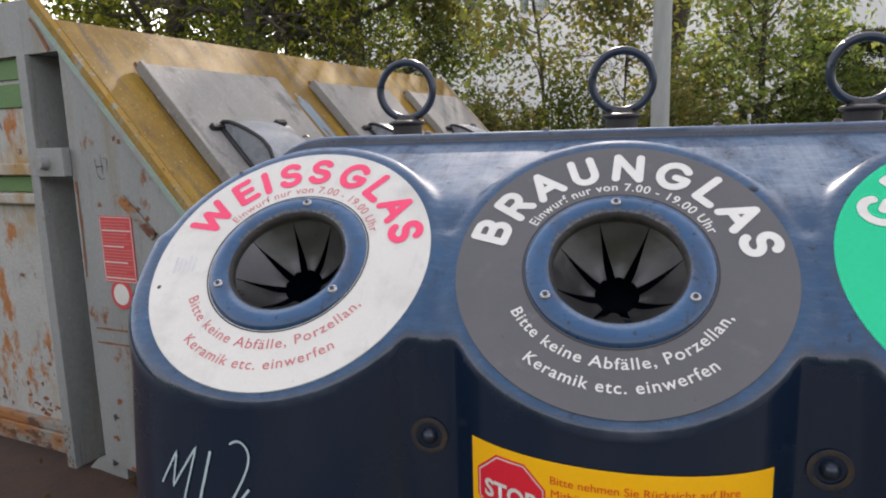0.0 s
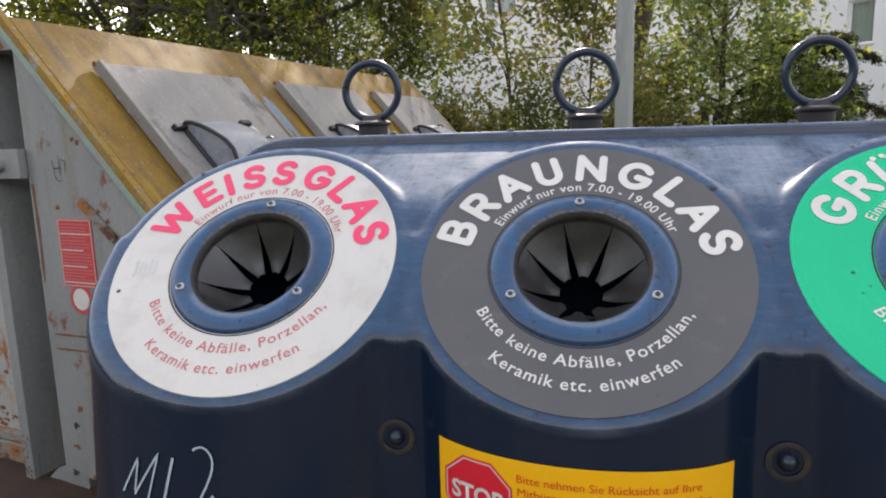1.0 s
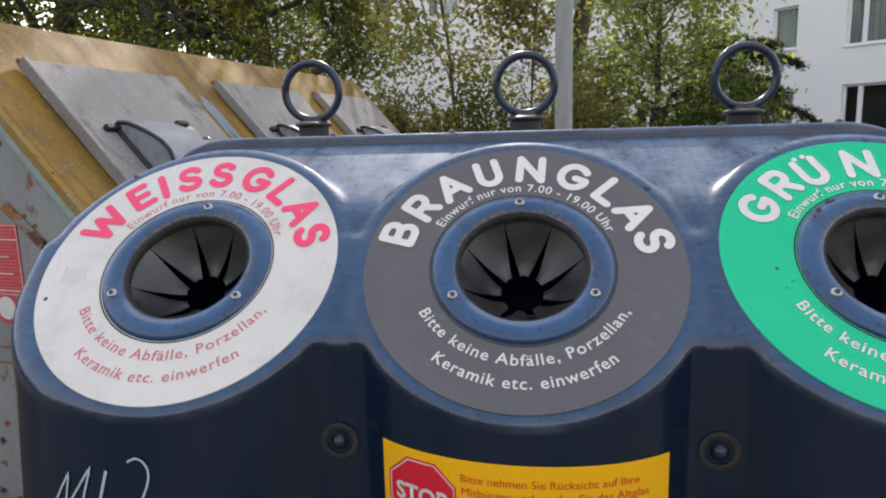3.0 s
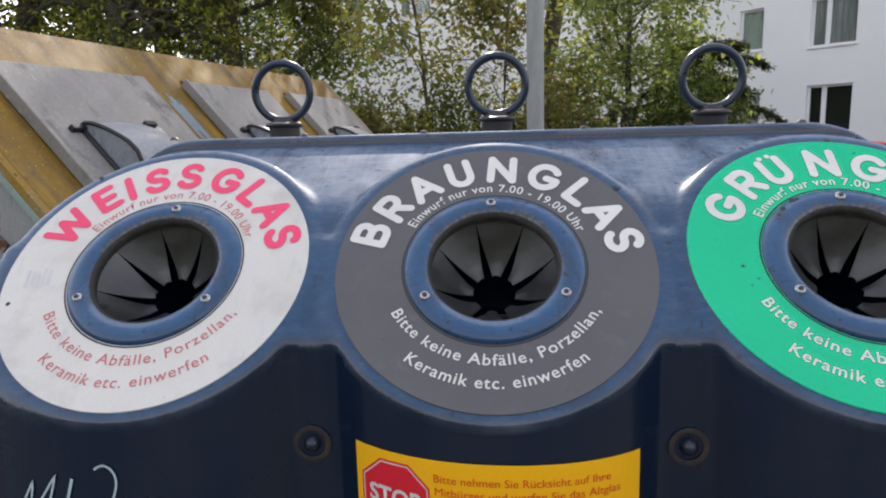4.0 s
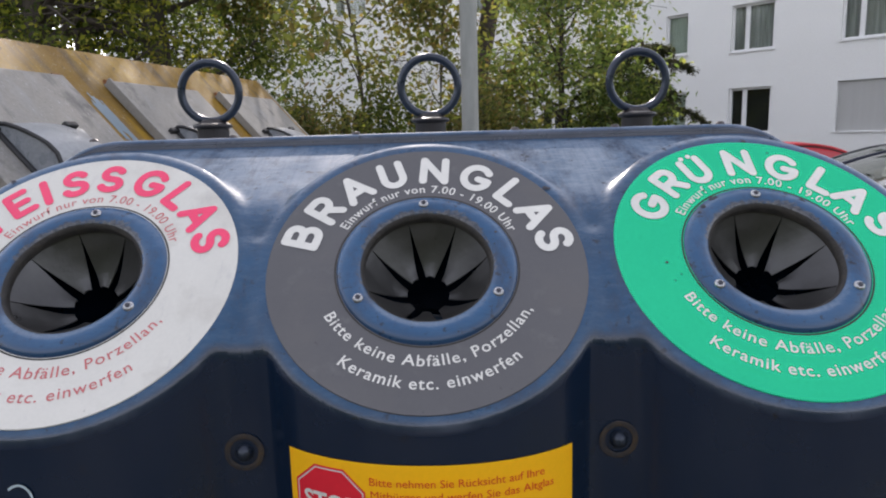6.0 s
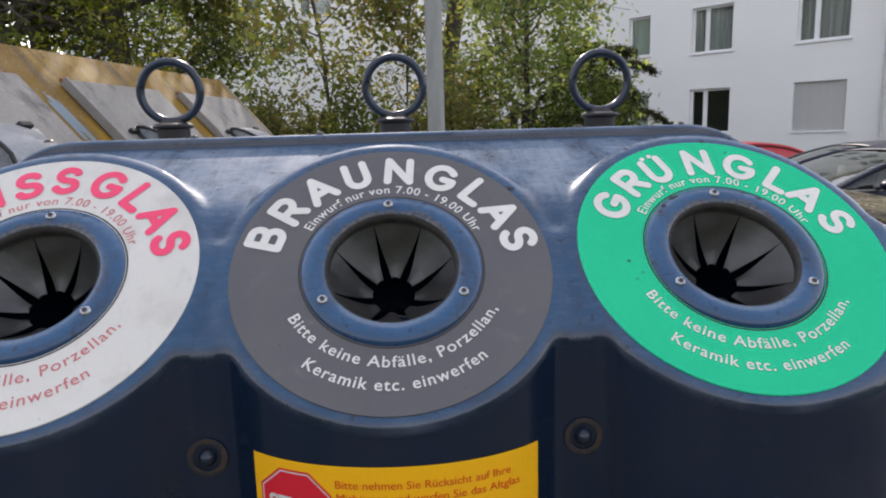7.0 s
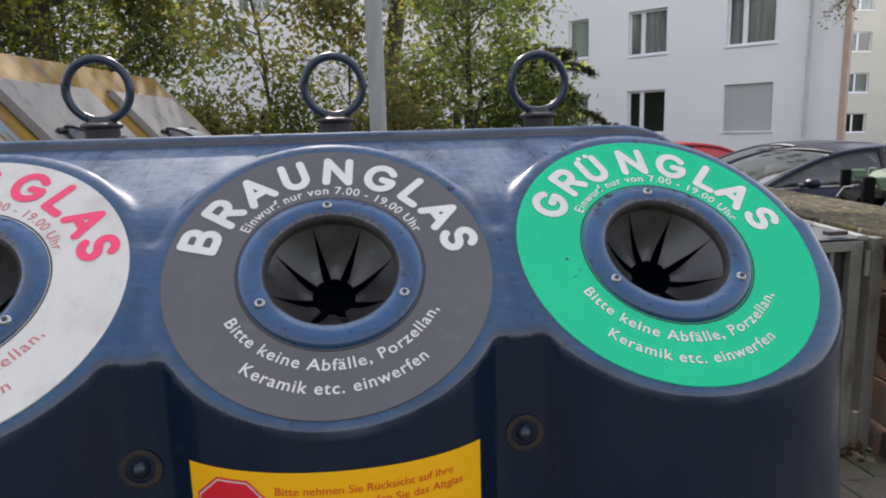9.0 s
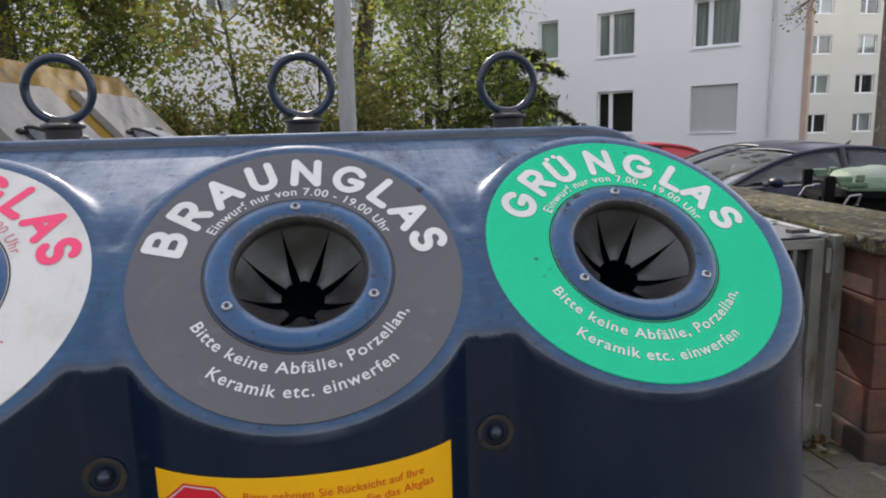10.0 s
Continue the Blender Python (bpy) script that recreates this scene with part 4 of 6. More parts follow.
# red notice on the end plate
box_part("red_notice", (0.180, -0.004, 1.04), (0.392, -0.001, 1.345), M_TAG_RED, skip, label="faded red notice with pale lines")
nrng = random.Random(8)
for k in range(19):
    a, b = 0.194, 0.378 - (nrng.uniform(0, 0.05) if k % 3 else 0.0)
    z0 = 1.058 + 0.0146 * k
    box_part("notice_line", (a, -0.0062, z0), (b, -0.0045, z0 + (0.0026 if k % 5 else 0.0050)), M_TAG_PINK if k % 5 else M_TAG_WHITE, skip)
for lo, hi in (((0.186, 1.044), (0.1885, 1.341)), ((0.3845, 1.044), (0.387, 1.341)), ((0.1886, 1.044), (0.3844, 1.0465)), ((0.1886, 1.3385), (0.3844, 1.341))):
    box_part("notice_border", (lo[0], -0.0062, lo[1]), (hi[0], -0.0045, hi[1]), M_TAG_WHITE, skip)
v, f = lathe([(0.0, 0.003), (0.068, 0.003), (0.07, 0.0)], 40)
d = mesh_object("round_notice", v, f, M_TAG_RED, skip)
d.matrix_local = pose(0.279, -0.002, 0.983, 90)
v, f = lathe([(0.0, 0.0045), (0.049, 0.0045), (0.05, 0.0035)], 40)
d = mesh_object("round_notice_centre", v, f, M_TAG_WHITE, skip)
d.matrix_local = pose(0.279, -0.002, 0.983, 90)

# ---- lamp post ----
bm = bmesh.new()
tube(bm, (0.187, 2.05, 0), (0.187, 2.05, 5.2), 0.0375, 0.0375, 32)
tagged(part("signpost", bm, M_ZINC, smooth=True), "tall round galvanised steel post standing behind the bank", "post")

# ---- white house ----
FA, FW = Vector((9.362, 19.92, 0)), Vector((0.6626, -0.7490, 0))


def wall_pose(origin, along):
    out = Vector((along.y, -along.x, 0))
    return Matrix(((along.x, out.x, 0, origin.x), (along.y, out.y, 0, origin.y), (0, 0, 1, 0), (0, 0, 0, 1)))


def facade(parent, length0, length1, z0, z1, openings, material, thick=0.35):
    """A wall in local x and z with openings cut through; its face lies at y 0 and its back at -thick."""
    xs = sorted({length0, length1, *[o[0] for o in openings], *[o[1] for o in openings]})
    zs = sorted({z0, z1, *[o[2] for o in openings], *[o[3] for o in openings]})
    bm = bmesh.new()

    def solid(i, j):
        if not (0 <= i < len(xs) - 1 and 0 <= j < len(zs) - 1):
            return False
        cx, cz = (xs[i] + xs[i + 1]) / 2, (zs[j] + zs[j + 1]) / 2
        return not any(a < cx < b and c < cz < d for a, b, c, d in openings)

    cache = {}

    def v(i, j, k):
        key = (i, j, k)
        if key not in cache:
            cache[key] = bm.verts.new((xs[i], -thick * k, zs[j]))
        return cache[key]

    for i in range(len(xs) - 1):
        for j in range(len(zs) - 1):
            if not solid(i, j):
                continue
            bm.faces.new((v(i, j, 0), v(i, j + 1, 0), v(i + 1, j + 1, 0), v(i + 1, j, 0)))
            bm.faces.new((v(i, j, 1), v(i + 1, j, 1), v(i + 1, j + 1, 1), v(i, j + 1, 1)))
            for di, dj, p, q in ((-1, 0, (i, j), (i, j + 1)), (1, 0, (i + 1, j + 1), (i + 1, j)), (0, -1, (i + 1, j), (i, j)), (0, 1, (i, j + 1), (i + 1, j + 1))):
                if not solid(i + di, j + dj):
                    bm.faces.new((v(*p, 0), v(*q, 0), v(*q, 1), v(*p, 1)))
    return part("wall", bm, material, parent)


def shell(parent, x0, x1, top, deep, material):
    """Back and end walls that close a house behind its front."""
    box_part("back_wall", (x0, -deep, 0), (x1, -deep + 0.3, top), material, parent)
    for x in (x0, x1 - 0.3):
        box_part("end_wall", (x, -deep + 0.3, 0), (x + 0.3, -0.355, top), material, parent)


def window(parent, x0, x1, z0, z1, kind, framed=True):
    """kind: 'curtain', 'dark', 'blind', 'single' or 'shutter'."""
    w = new("window")
    w.parent = parent
    deep = -0.11
    fr = 0.065
    if kind == "shutter":
        nsl = 26
        pitch = (z1 - z0) / nsl
        bm = bmesh.new()
        box(bm, (x0, 0, 0), (x1, 0.018, pitch * 0.9), 0.004)
        first = part("slat", bm, M_SHUTTER, w)
        first.location = (0, deep, z0)
        for k in range(1, nsl):
            o = new("slat", first.data)
            o.parent = w
            o.location = (0, deep, z0 + pitch * k)
        w["label"] = "window closed by a grey roller shutter"
    else:
        bm = bmesh.new()
        mids = [] if kind == "single" else [x0 + (x1 - x0) * 0.36]
        for a, b in ((x0, x0 + fr), (x1 - fr, x1)) + tuple((m - fr, m + fr) for m in mids):
            box(bm, (a, deep - 0.06, z0), (b, deep, z1), 0.004)
        box(bm, (x0, deep - 0.055, z0), (x1, deep - 0.004, z0 + fr), 0.004)
        box(bm, (x0, deep - 0.055, z1 - fr), (x1, deep - 0.004, z1), 0.004)
        part("window_frame", bm, M_FRAME, w, "white plastic window frame")
        cuts = [x0, *mids, x1]
        for a, b in zip(cuts, cuts[1:]):
            sheet = box_part("pane", (a + 0.03, deep - 0.035, z0 + 0.03), (b - 0.03, deep - 0.029, z1 - 0.03), M_PANE, w)
            sheet.visible_shadow = False
        if kind in ("curtain", "single", "blind"):
            verts, faces, nn = [], [], 48
            for i in range(nn + 1):
                x = x0 + 0.03 + (x1 - x0 - 0.06) * i / nn
                y = deep - 0.13 + 0.022 * math.sin(i * 1.1 + x0)
                verts += [(x, y, z0), (x, y, z1)]
                if i:
                    faces.append((2 * i - 2, 2 * i, 2 * i + 1, 2 * i - 1))
            mesh_object("curtain", verts, faces, M_BLIND if kind == "single" else M_CURTAIN, w, smooth=True)
        # solid near-black block; its colour stands in for the unlit interior
        box_part("dark_room_block", (x0 - 0.03, -1.2, z0 - 0.03), (x1 + 0.03, -0.353, z1 + 0.03), M_ROOM_DARK, w)
    bm = bmesh.new()
    box(bm, (x0 - 0.05, -0.10, z0 - 0.045), (x1 + 0.05, 0.045, z0 + 0.002), 0.006)
    part("window_sill", bm, M_FRAME, w)
    if not framed:
        return w
    bm = bmesh.new()
    for lo, hi in (((x0 - 0.07, 0, z0), (x0 - 0.004, 0.014, z1 + 0.07)), ((x1 + 0.004, 0, z0), (x1 + 0.07, 0.014, z1 + 0.07)), ((x0 - 0.004, 0, z1 + 0.004), (x1 + 0.004, 0.014, z1 + 0.07))):
        box(bm, lo, hi)
    part("surround", bm, M_RENDER, w)
    return w


house = thing("white_house", "white rendered apartment house with white windows", "house", at=wall_pose(FA, FW))
STOREY = 2.46
rows_of = []
for f in range(4):
    z = 1.50 + STOREY * f
    for k, x in enumerate((-0.10, 2.95)):
        wide = 1.27 if k == 0 else 1.34
        kind = "shutter" if (f, k) == (0, 1) else ("dark" if f == 0 else "curtain")
        rows_of.append((x, x + wide, z, z + 1.37, kind))
    rows_of.append((-2.27, -1.50, z + 0.10, z + 1.37, "single"))
facade(house, -3.75, 5.95, 0.0, 11.5, [r[:4] for r in rows_of], M_RENDER)
for r in rows_of:
    window(house, *r, framed=False)
box_part("roof", (-3.9, -9, 11.5), (6.15, 0.45, 11.9), M_TRIM, house, 0.02)
shell(house, -3.75, 4.3, 11.49, 9.0, M_RENDER)
# unseen block added behind the front to keep sun out of the windows
box_part("sun_stop_wall", (4.3, -0.66, 0), (5.94, -0.36, 11.49), M_RENDER, house)
box_part("corner_trim", (5.953, -0.34, 0.0), (6.10, 0.02, 11.5), M_TRIM, house, 0.01, label="tan corner strip")
bm = bmesh.new()
tube(bm, (5.17, 0.09, 1.3), (5.17, 0.09, 11.5), 0.05, sides=16)
for z in (1.6, 3.4, 5.2, 7.0):
    tube(bm, (5.17, 0.09, z), (5.17, 0.09, z + 0.05), 0.062, sides=16)
part("downpipe", bm, M_PIPE, house, "pale grey painted downpipe", True)

# ---- set-back wing behind the trees ----
WING = thing("rear_wing", "pale rendered apartment wing behind the trees", "house", at=wall_pose(Vector((-14, 29, 0)), Vector((1, 0, 0))))
wing_rows = []
for f in (0, 2, 3):
    for k in range(8):
        x = 1.0 + 3.0 * k
        z = 1.4 + 2.75 * f
        wing_rows.append((x, x + 1.4, z, z + 1.4, "curtain" if (k + f) % 3 else "dark"))
facade(WING, 0, 25, 0, 12.0, [r[:4] for r in wing_rows], M_RENDER)
for r in wing_rows:
    window(WING, *r)
shell(WING, 0, 25, 11.99, 9.0, M_RENDER)
box_part("roof", (-0.3, -9, 12.0), (25.3, 0.4, 12.4), M_TRIM, WING, 0.02)

# ---- beige house further off ----
BEIGE = thing("beige_house", "beige rendered apartment block further off", "house", at=wall_pose(Vector((33.7, 40.0, 0)), Vector((1, 0, 0))))
beige_rows = []
for f in range(4):
    for k in range(-1, 4):
        x = 0.05 + 3.62 * k
        z = 1.03 + 2.65 * f
        beige_rows.append((x, x + 1.55, z, z + 1.28, "curtain" if (k + f) % 2 else "dark"))
facade(BEIGE, -8, 26, 0, 12, [r[:4] for r in beige_rows], M_BEIGE)
for r in beige_rows:
    window(BEIGE, *r, framed=False)
shell(BEIGE, -8, 26, 11.99, 9.0, M_BEIGE)
box_part("roof", (-8.3, -9, 12.0), (26.3, 0.4, 12.4), M_TRIM, BEIGE, 0.02)


# ---- trees ----
def branch_mesh(name, limbs, parent, material=None):
    """Tapering round limbs, each a chain of (place, radius)."""
    verts, faces = [], []
    for chain in limbs:
        sides = 10 if chain[0][1] > 0.05 else 6 if chain[0][1] > 0.015 else 4
        base = len(verts)
        for i, (p, r) in enumerate(chain):
            q = chain[min(i + 1, len(chain) - 1)][0] - chain[max(i - 1, 0)][0]
            m = q.to_track_quat("Z", "Y").to_matrix()
            for s in range(sides):
                a = 2 * math.pi * s / sides
                verts.append(p + m @ Vector((r * math.cos(a), r * math.sin(a), 0)))
            if i:
                for s in range(sides):
                    t = (s + 1) % sides
                    faces.append((base + (i - 1) * sides + s, base + (i - 1) * sides + t, base + i * sides + t, base + i * sides + s))
    return mesh_object(name, verts, faces, material or M_BARK, parent, smooth=True)


def leaves_mesh(name, places, size, material, parent, rng, droop=0.4, slim=0.55, spread=0.0):
    """One pointed, folded leaf of four triangles at each place."""
    n = len(places)
    P = np.array(places)
    ang = rng.uniform(0, 2 * np.pi, n)
    tilt = rng.normal(-droop, 0.5, n)
    roll = rng.uniform(-1.2, 1.2, n)
    d = np.stack([np.cos(ang) * np.cos(tilt), np.sin(ang) * np.cos(tilt), np.sin(tilt)], 1)
    side = np.stack([-np.sin(ang), np.cos(ang), 0 * ang], 1)
    up = np.cross(d, side)
    s2 = side * np.cos(roll)[:, None] + up * np.sin(roll)[:, None]
    u2 = np.cross(d, s2)
    L = size * rng.uniform(0.6, 1.25, n)[:, None]
    V = np.empty((n, 5, 3))
    V[:, 0] = P
    V[:, 1] = P + d * L * 0.45 + s2 * L * slim * 0.5 + u2 * L * 0.08
    V[:, 2] = P + d * L
    V[:, 3] = P + d * L * 0.45 - s2 * L * slim * 0.5 + u2 * L * 0.08
    V[:, 4] = P + d * L * 0.5 - u2 * L * 0.02
    base = (np.arange(n) * 5)[:, None]
    tri = np.array([[0, 1, 4], [1, 2, 4], [0, 4, 3], [4, 2, 3]])
    F = (base[:, None, :] + tri[None]).reshape(-1, 3)
    me = bpy.data.meshes.new(name)
    me.vertices.add(n * 5)
    me.vertices.foreach_set("co", V.ravel())
    me.loops.add(len(F) * 3)
    me.loops.foreach_set("vertex_index", F.ravel())
    me.polygons.add(len(F))
    me.polygons.foreach_set("loop_start", np.arange(len(F)) * 3)
    me.update(calc_edges=True)
    me.validate()
    me.materials.append(material)
    ob = new(name, me)
    ob.parent = parent
    return ob


def grow(rng, start, way, length, radius, level, limbs, tips, bendy=0.25, rise=0.05, forks=(3, 5)):
    chain, p, d = [(start.copy(), radius)], start.copy(), way.normalized()
    n = 6 if level < 2 else 4
    for i in range(n):
        d = (d + Vector(rng.normal(0, bendy, 3)) * 0.5 + Vector((0, 0, rise))).normalized()
        p = p + d * (length / n)
        chain.append((p.copy(), max(radius * (1 - 0.75 * (i + 1) / n), 0.003)))
    limbs.append(chain)
    if level >= 3:
        tips.append((chain[1][0], chain[-1][0]))
        return
    for k in range(rng.integers(*forks)):
        t = rng.uniform(0.35, 1.0)
        i = min(int(t * n), n - 1)
        q = chain[i][0].lerp(chain[i + 1][0], t * n - i)
        side = Vector(rng.normal(0, 1, 3))
        side = (side - side.dot(d) * d).normalized()
        grow(rng, q, d * 0.55 + side * 0.8, length * rng.uniform(0.5, 0.72), chain[i + 1][1] * 0.65, level + 1, limbs, tips, bendy, rise * 0.5, forks)


def tree(label, base, height, lean, limbs_n, crown, low, leaf, leaf_size, per_tip, seed, radius=0.12, material=None, droop=0.4, slim=0.55, sigma=0.16, name="tree", forks=(3, 5), rise=0.05, wobble=0.05, bark=None):
    """low: where the first limbs leave the trunk; crown: their length."""
    rng = np.random.default_rng(seed)
    t = thing(name, label, "tree", at=Matrix.Translation(base))
    limbs, tips, chain = [], [], []
    p, d = Vector((0, 0, -0.1)), Vector((lean[0], lean[1], 1)).normalized()
    n = 12
    for i in range(n + 1):
        chain.append((p.copy(), radius * (1 - 0.8 * i / n) + 0.01))
        d = (d + Vector(rng.normal(0, wobble, 3))).normalized()
        p = p + d * (height / n)
    limbs.append(chain)
    for k in range(limbs_n):
        f = low + (1 - low) * (k + rng.uniform(0, 1)) / limbs_n
        i = min(int(f * n), n - 1)
        q = chain[i][0].lerp(chain[i + 1][0], f * n - i)
        a = k * 2.4 + rng.uniform(-0.5, 0.5)
        way = Vector((math.cos(a), math.sin(a), rng.uniform(0.0, 0.7)))
        grow(rng, q, way, crown * rng.uniform(0.7, 1.15) * (1 - 0.45 * f), max(chain[i][1] * 0.5, 0.012), 1, limbs, tips, 0.3, rise, forks)
    branch_mesh("trunk", limbs, t, bark)
    places = []
    for a, b in tips:
        m = rng.poisson(per_tip)
        f = rng.uniform(0, 1.1, (m, 1))
        places.append(np.array(a) * (1 - f) + np.array(b) * f + rng.normal(0, sigma, (m, 3)))
    leaves_mesh("crown", np.concatenate(places), leaf_size, material or M_LEAF, t, rng, droop, slim)
    return t


def yew(label, base, height, seed):
    """A dark conifer whose long limbs arch outwards and hang with flat needle sprays."""
    rng = np.random.default_rng(seed)
    t = thing("tree", label, "tree", at=Matrix.Translation(base))
    limbs, places = [[(Vector((0.02 * i, 0, height * i / 8 - 0.1)), 0.07 * (1 - 0.8 * i / 8) + 0.01) for i in range(9)]], []
    for k in range(26):
        z = height * (0.36 + 0.64 * k / 25)
        a = 2.4 * k + rng.uniform(-0.4, 0.4)
        d = Vector((math.cos(a), math.sin(a), rng.uniform(0.15, 0.45))).normalized()
        long = (1.65 - 0.95 * k / 25) * rng.uniform(0.7, 1.05)
        p, chain, n = Vector((0.02 * 8 * z / height, 0, z - 0.1)), [], 12
        for i in range(n + 1):
            chain.append((p.copy(), 0.022 * (1 - 0.85 * i / n) + 0.002))
            d = (d + Vector((0, 0, -0.085)) + Vector(rng.normal(0, 0.05, 3))).normalized()
            p = p + d * (long / n)
        limbs.append(chain)
        for i in range(2, n + 1):
            for side in (-1, 1, 0):
                q, w = chain[i][0].copy(), Vector((-d.y * side, d.x * side, rng.uniform(-0.5, 0.1))) + 0.7 * Vector((d.x, d.y, 0))
                w.normalize()
                size, twig = (0.18 + 0.20 * rng.random()) * (1.15 - 0.5 * i / n), []
                for j in range(5):
                    twig.append((q.copy(), 0.004))
                    w = (w + Vector((0, 0, -0.16))).normalized()
                    q = q + w * (size / 4)
                limbs.append(twig)
                f = rng.uniform(0, 4, 46)
                lo = np.minimum(f.astype(int), 3)
                pts = np.array([c[0] for c in twig])
                places.append(pts[lo] + (pts[lo + 1] - pts[lo]) * (f - lo)[:, None] + rng.normal(0, 0.020, (46, 3)) * (1, 1, 0.45))
    branch_mesh("trunk", limbs, t)
    leaves_mesh("crown", np.concatenate(places), 0.062, M_NEEDLE, t, rng, 0.35, 0.30)
    return t


LUSH = (4, 6)
tree("leafy tree with dark trunk and yellow-green autumn leaves", (-5.7, 8.9, 0), 10.0, (0.04, 0.0), 18, 2.8, 0.20, None, 0.098, 66, 11, 0.19, M_LEAF_SUNNY, forks=LUSH, sigma=0.17)
tree("leafy tree with dark leaning trunk and green leaves", (-3.9, 9.4, 0), 10.0, (-0.08, 0.0), 20, 2.6, 0.22, None, 0.090, 92, 12, 0.15, M_LEAF, forks=LUSH, sigma=0.17)
tree("leafy tree with dark trunk and dense green leaves", (-7.8, 9.4, 0), 10.0, (0.05, 0.0), 18, 3.4, 0.20, None, 0.108, 62, 13, 0.20, M_LEAF_SUNNY, forks=LUSH, sigma=0.17)
tree("tall tree with dark trunk and yellowing leaves", (-6.4, 12.5, 0), 11.0, (0.0, 0.0), 18, 3.4, 0.20, None, 0.11, 64, 17, 0.18, M_LEAF, forks=LUSH, sigma=0.22)
for x, y, sd, tone in ((-12.5, 15.0, 41, M_LEAF_SUNNY), (-8.6, 16.5, 42, M_LEAF)):
    tree("tall dense tree behind the garden", (x, y, 0), 12.0, (0.0, 0.0), 18, 4.2, 0.12, None, 0.17, 52, sd, 0.22, tone, forks=LUSH, sigma=0.32)
tree("thin tree with sparse yellowing leaves", (-0.9, 9.4, 0), 6.6, (0.03, 0), 13, 2.4, 0.20, None, 0.125, 52, 14, 0.028, M_LEAF_YELLOW, forks=LUSH)
tree("bushy tree with fresh green and yellow leaves", (2.02, 8.6, 0), 3.9, (0.0, 0), 28, 1.40, 0.10, None, 0.095, 19, 15, 0.06, M_LEAF_FRESH, forks=LUSH, sigma=0.13)
tree("thin tree with sparse hanging yellow leaves", (0.35, 10.6, 0), 8.5, (-0.02, 0), 15, 2.2, 0.18, None, 0.12, 17, 18, 0.024, M_LEAF_YELLOW, forks=LUSH, rise=-0.04)
yew("dark yew with drooping needle twigs", (3.0, 9.1, 0), 3.05, 16)
for i, (x, y, h, sd) in enumerate(((-3.2, 8.1, 2.3, 26), (-2.3, 8.0, 2.0, 21), (-1.3, 7.8, 1.9, 22), (-0.3, 7.9, 2.0, 23), (0.6, 7.7, 1.9, 24), (2.3, 7.9, 2.1, 25))):
    tree("low leafy garden shrub with brownish green leaves", (x, y, 0), h, (0, 0), 16, 0.8, 0.08, None, 0.07, 30, sd, 0.03, M_LEAF if i % 2 else M_LEAF_YELLOW, name="shrub", forks=LUSH)

# ---- garden wall, steel gate ----
WH = radians(10)
WM = Matrix(((math.cos(WH), math.sin(WH), 0, 2.587), (-math.sin(WH), math.cos(WH), 0, 1.639), (0, 0, 1, 0), (0, 0, 0, 1)))
wall = thing("garden_wall", "low red sandstone wall with a lichened coping slab", "wall", at=WM)
box_part("plinth", (-0.03, -0.03, 0.0), (0.58, 7.0, 0.16), M_SANDSTONE, wall, 0.02)
rng = random.Random(4)
z = 0.16
for course in range(4):
    h = 0.2225
    y = 0.0 if course % 2 else -0.0
    first = True
    while y < 4.5:
        L = rng.uniform(0.32, 0.55) * (0.6 if first and course % 2 else 1)
        first = False
        o = rng.uniform(-0.005, 0.005)
        bm = bmesh.new()
        box(bm, (o, y + 0.003, z + 0.003), (0.55 + o, y + L - 0.003, z + h - 0.003), 0.007)
        part("stone", bm, M_SANDSTONE, wall)
        y += L
    z += h
box_part("core", (0.02, 0.03, 0.1), (0.53, 6.9, z - 0.002), M_SANDSTONE, wall)
box_part("coping", (-0.065, -0.06, z), (0.615, 7.0, z + 0.075), M_COPING, wall, 0.018, label="mossy lichened stone coping")
gate = thing("steel_gate", "weathered steel framed enclosure gate beside the stone wall", "gate")
GY = 1.86
for lo, hi in (((1.55, GY, 0.03), (2.47, GY + 0.04, 0.075)), ((1.55, GY, 1.045), (2.47, GY + 0.04, 1.095)), ((2.405, GY - 0.002, 0.032), (2.468, GY + 0.042, 1.093)), ((1.552, GY - 0.002, 0.032), (1.61, GY + 0.042, 1.093))):
    box_part("frame_bar", lo, hi, M_GATE, gate, 0.004)
for k in range(6):
    x = 1.68 + 0.125 * k
    box_part("infill_bar", (x, GY + 0.012, 0.07), (x + 0.022, GY + 0.028, 1.05), M_GATE, gate)
box_part("backing_sheet", (1.60, GY + 0.05, 0.06), (2.42, GY + 0.056, 1.06), M_DARK_STEEL, gate)
box_part("post", (2.505, GY - 0.02, 0.0), (2.57, GY + 0.045, 1.108), M_GATE, gate, 0.004)
for z in (0.17, 0.985):
    bm = bmesh.new()
    tube(bm, (2.488, GY - 0.012, z - 0.06), (2.488, GY - 0.012, z + 0.06), 0.015, sides=14)
    part("hinge", bm, M_GATE, gate, smooth=True)

# ---- unseen dark block that closes the yard behind the eye, added to cut low sky light ----
bm = bmesh.new()
box(bm, (-16, -8.2, 0), (16, -7.2, 1.8), 0.1)
tagged(part("light_blocker_south", bm, M_BLOCKER), "unseen dark block closing the yard, added to cut low sky light", "hedge", kind="structure")
# unseen blocks on three sides, added to darken what the glass reflects
bm = bmesh.new()
box(bm, (-60, -26, 0), (70, -25, 9.0), 0.2)
box(bm, (-61, -24.9, 0), (-60, 60, 15.0), 0.2)
box(bm, (70, -24.9, 0), (71, 60, 11.0), 0.2)
tagged(part("backdrop", bm, M_BLOCKER), "unseen dark blocks far off on three sides, added to darken reflections", "backdrop", kind="structure")


# ---- parked cars ----
def interp(x, table):
    return float(np.interp(x, [a for a, _ in table], [b for _, b in table]))


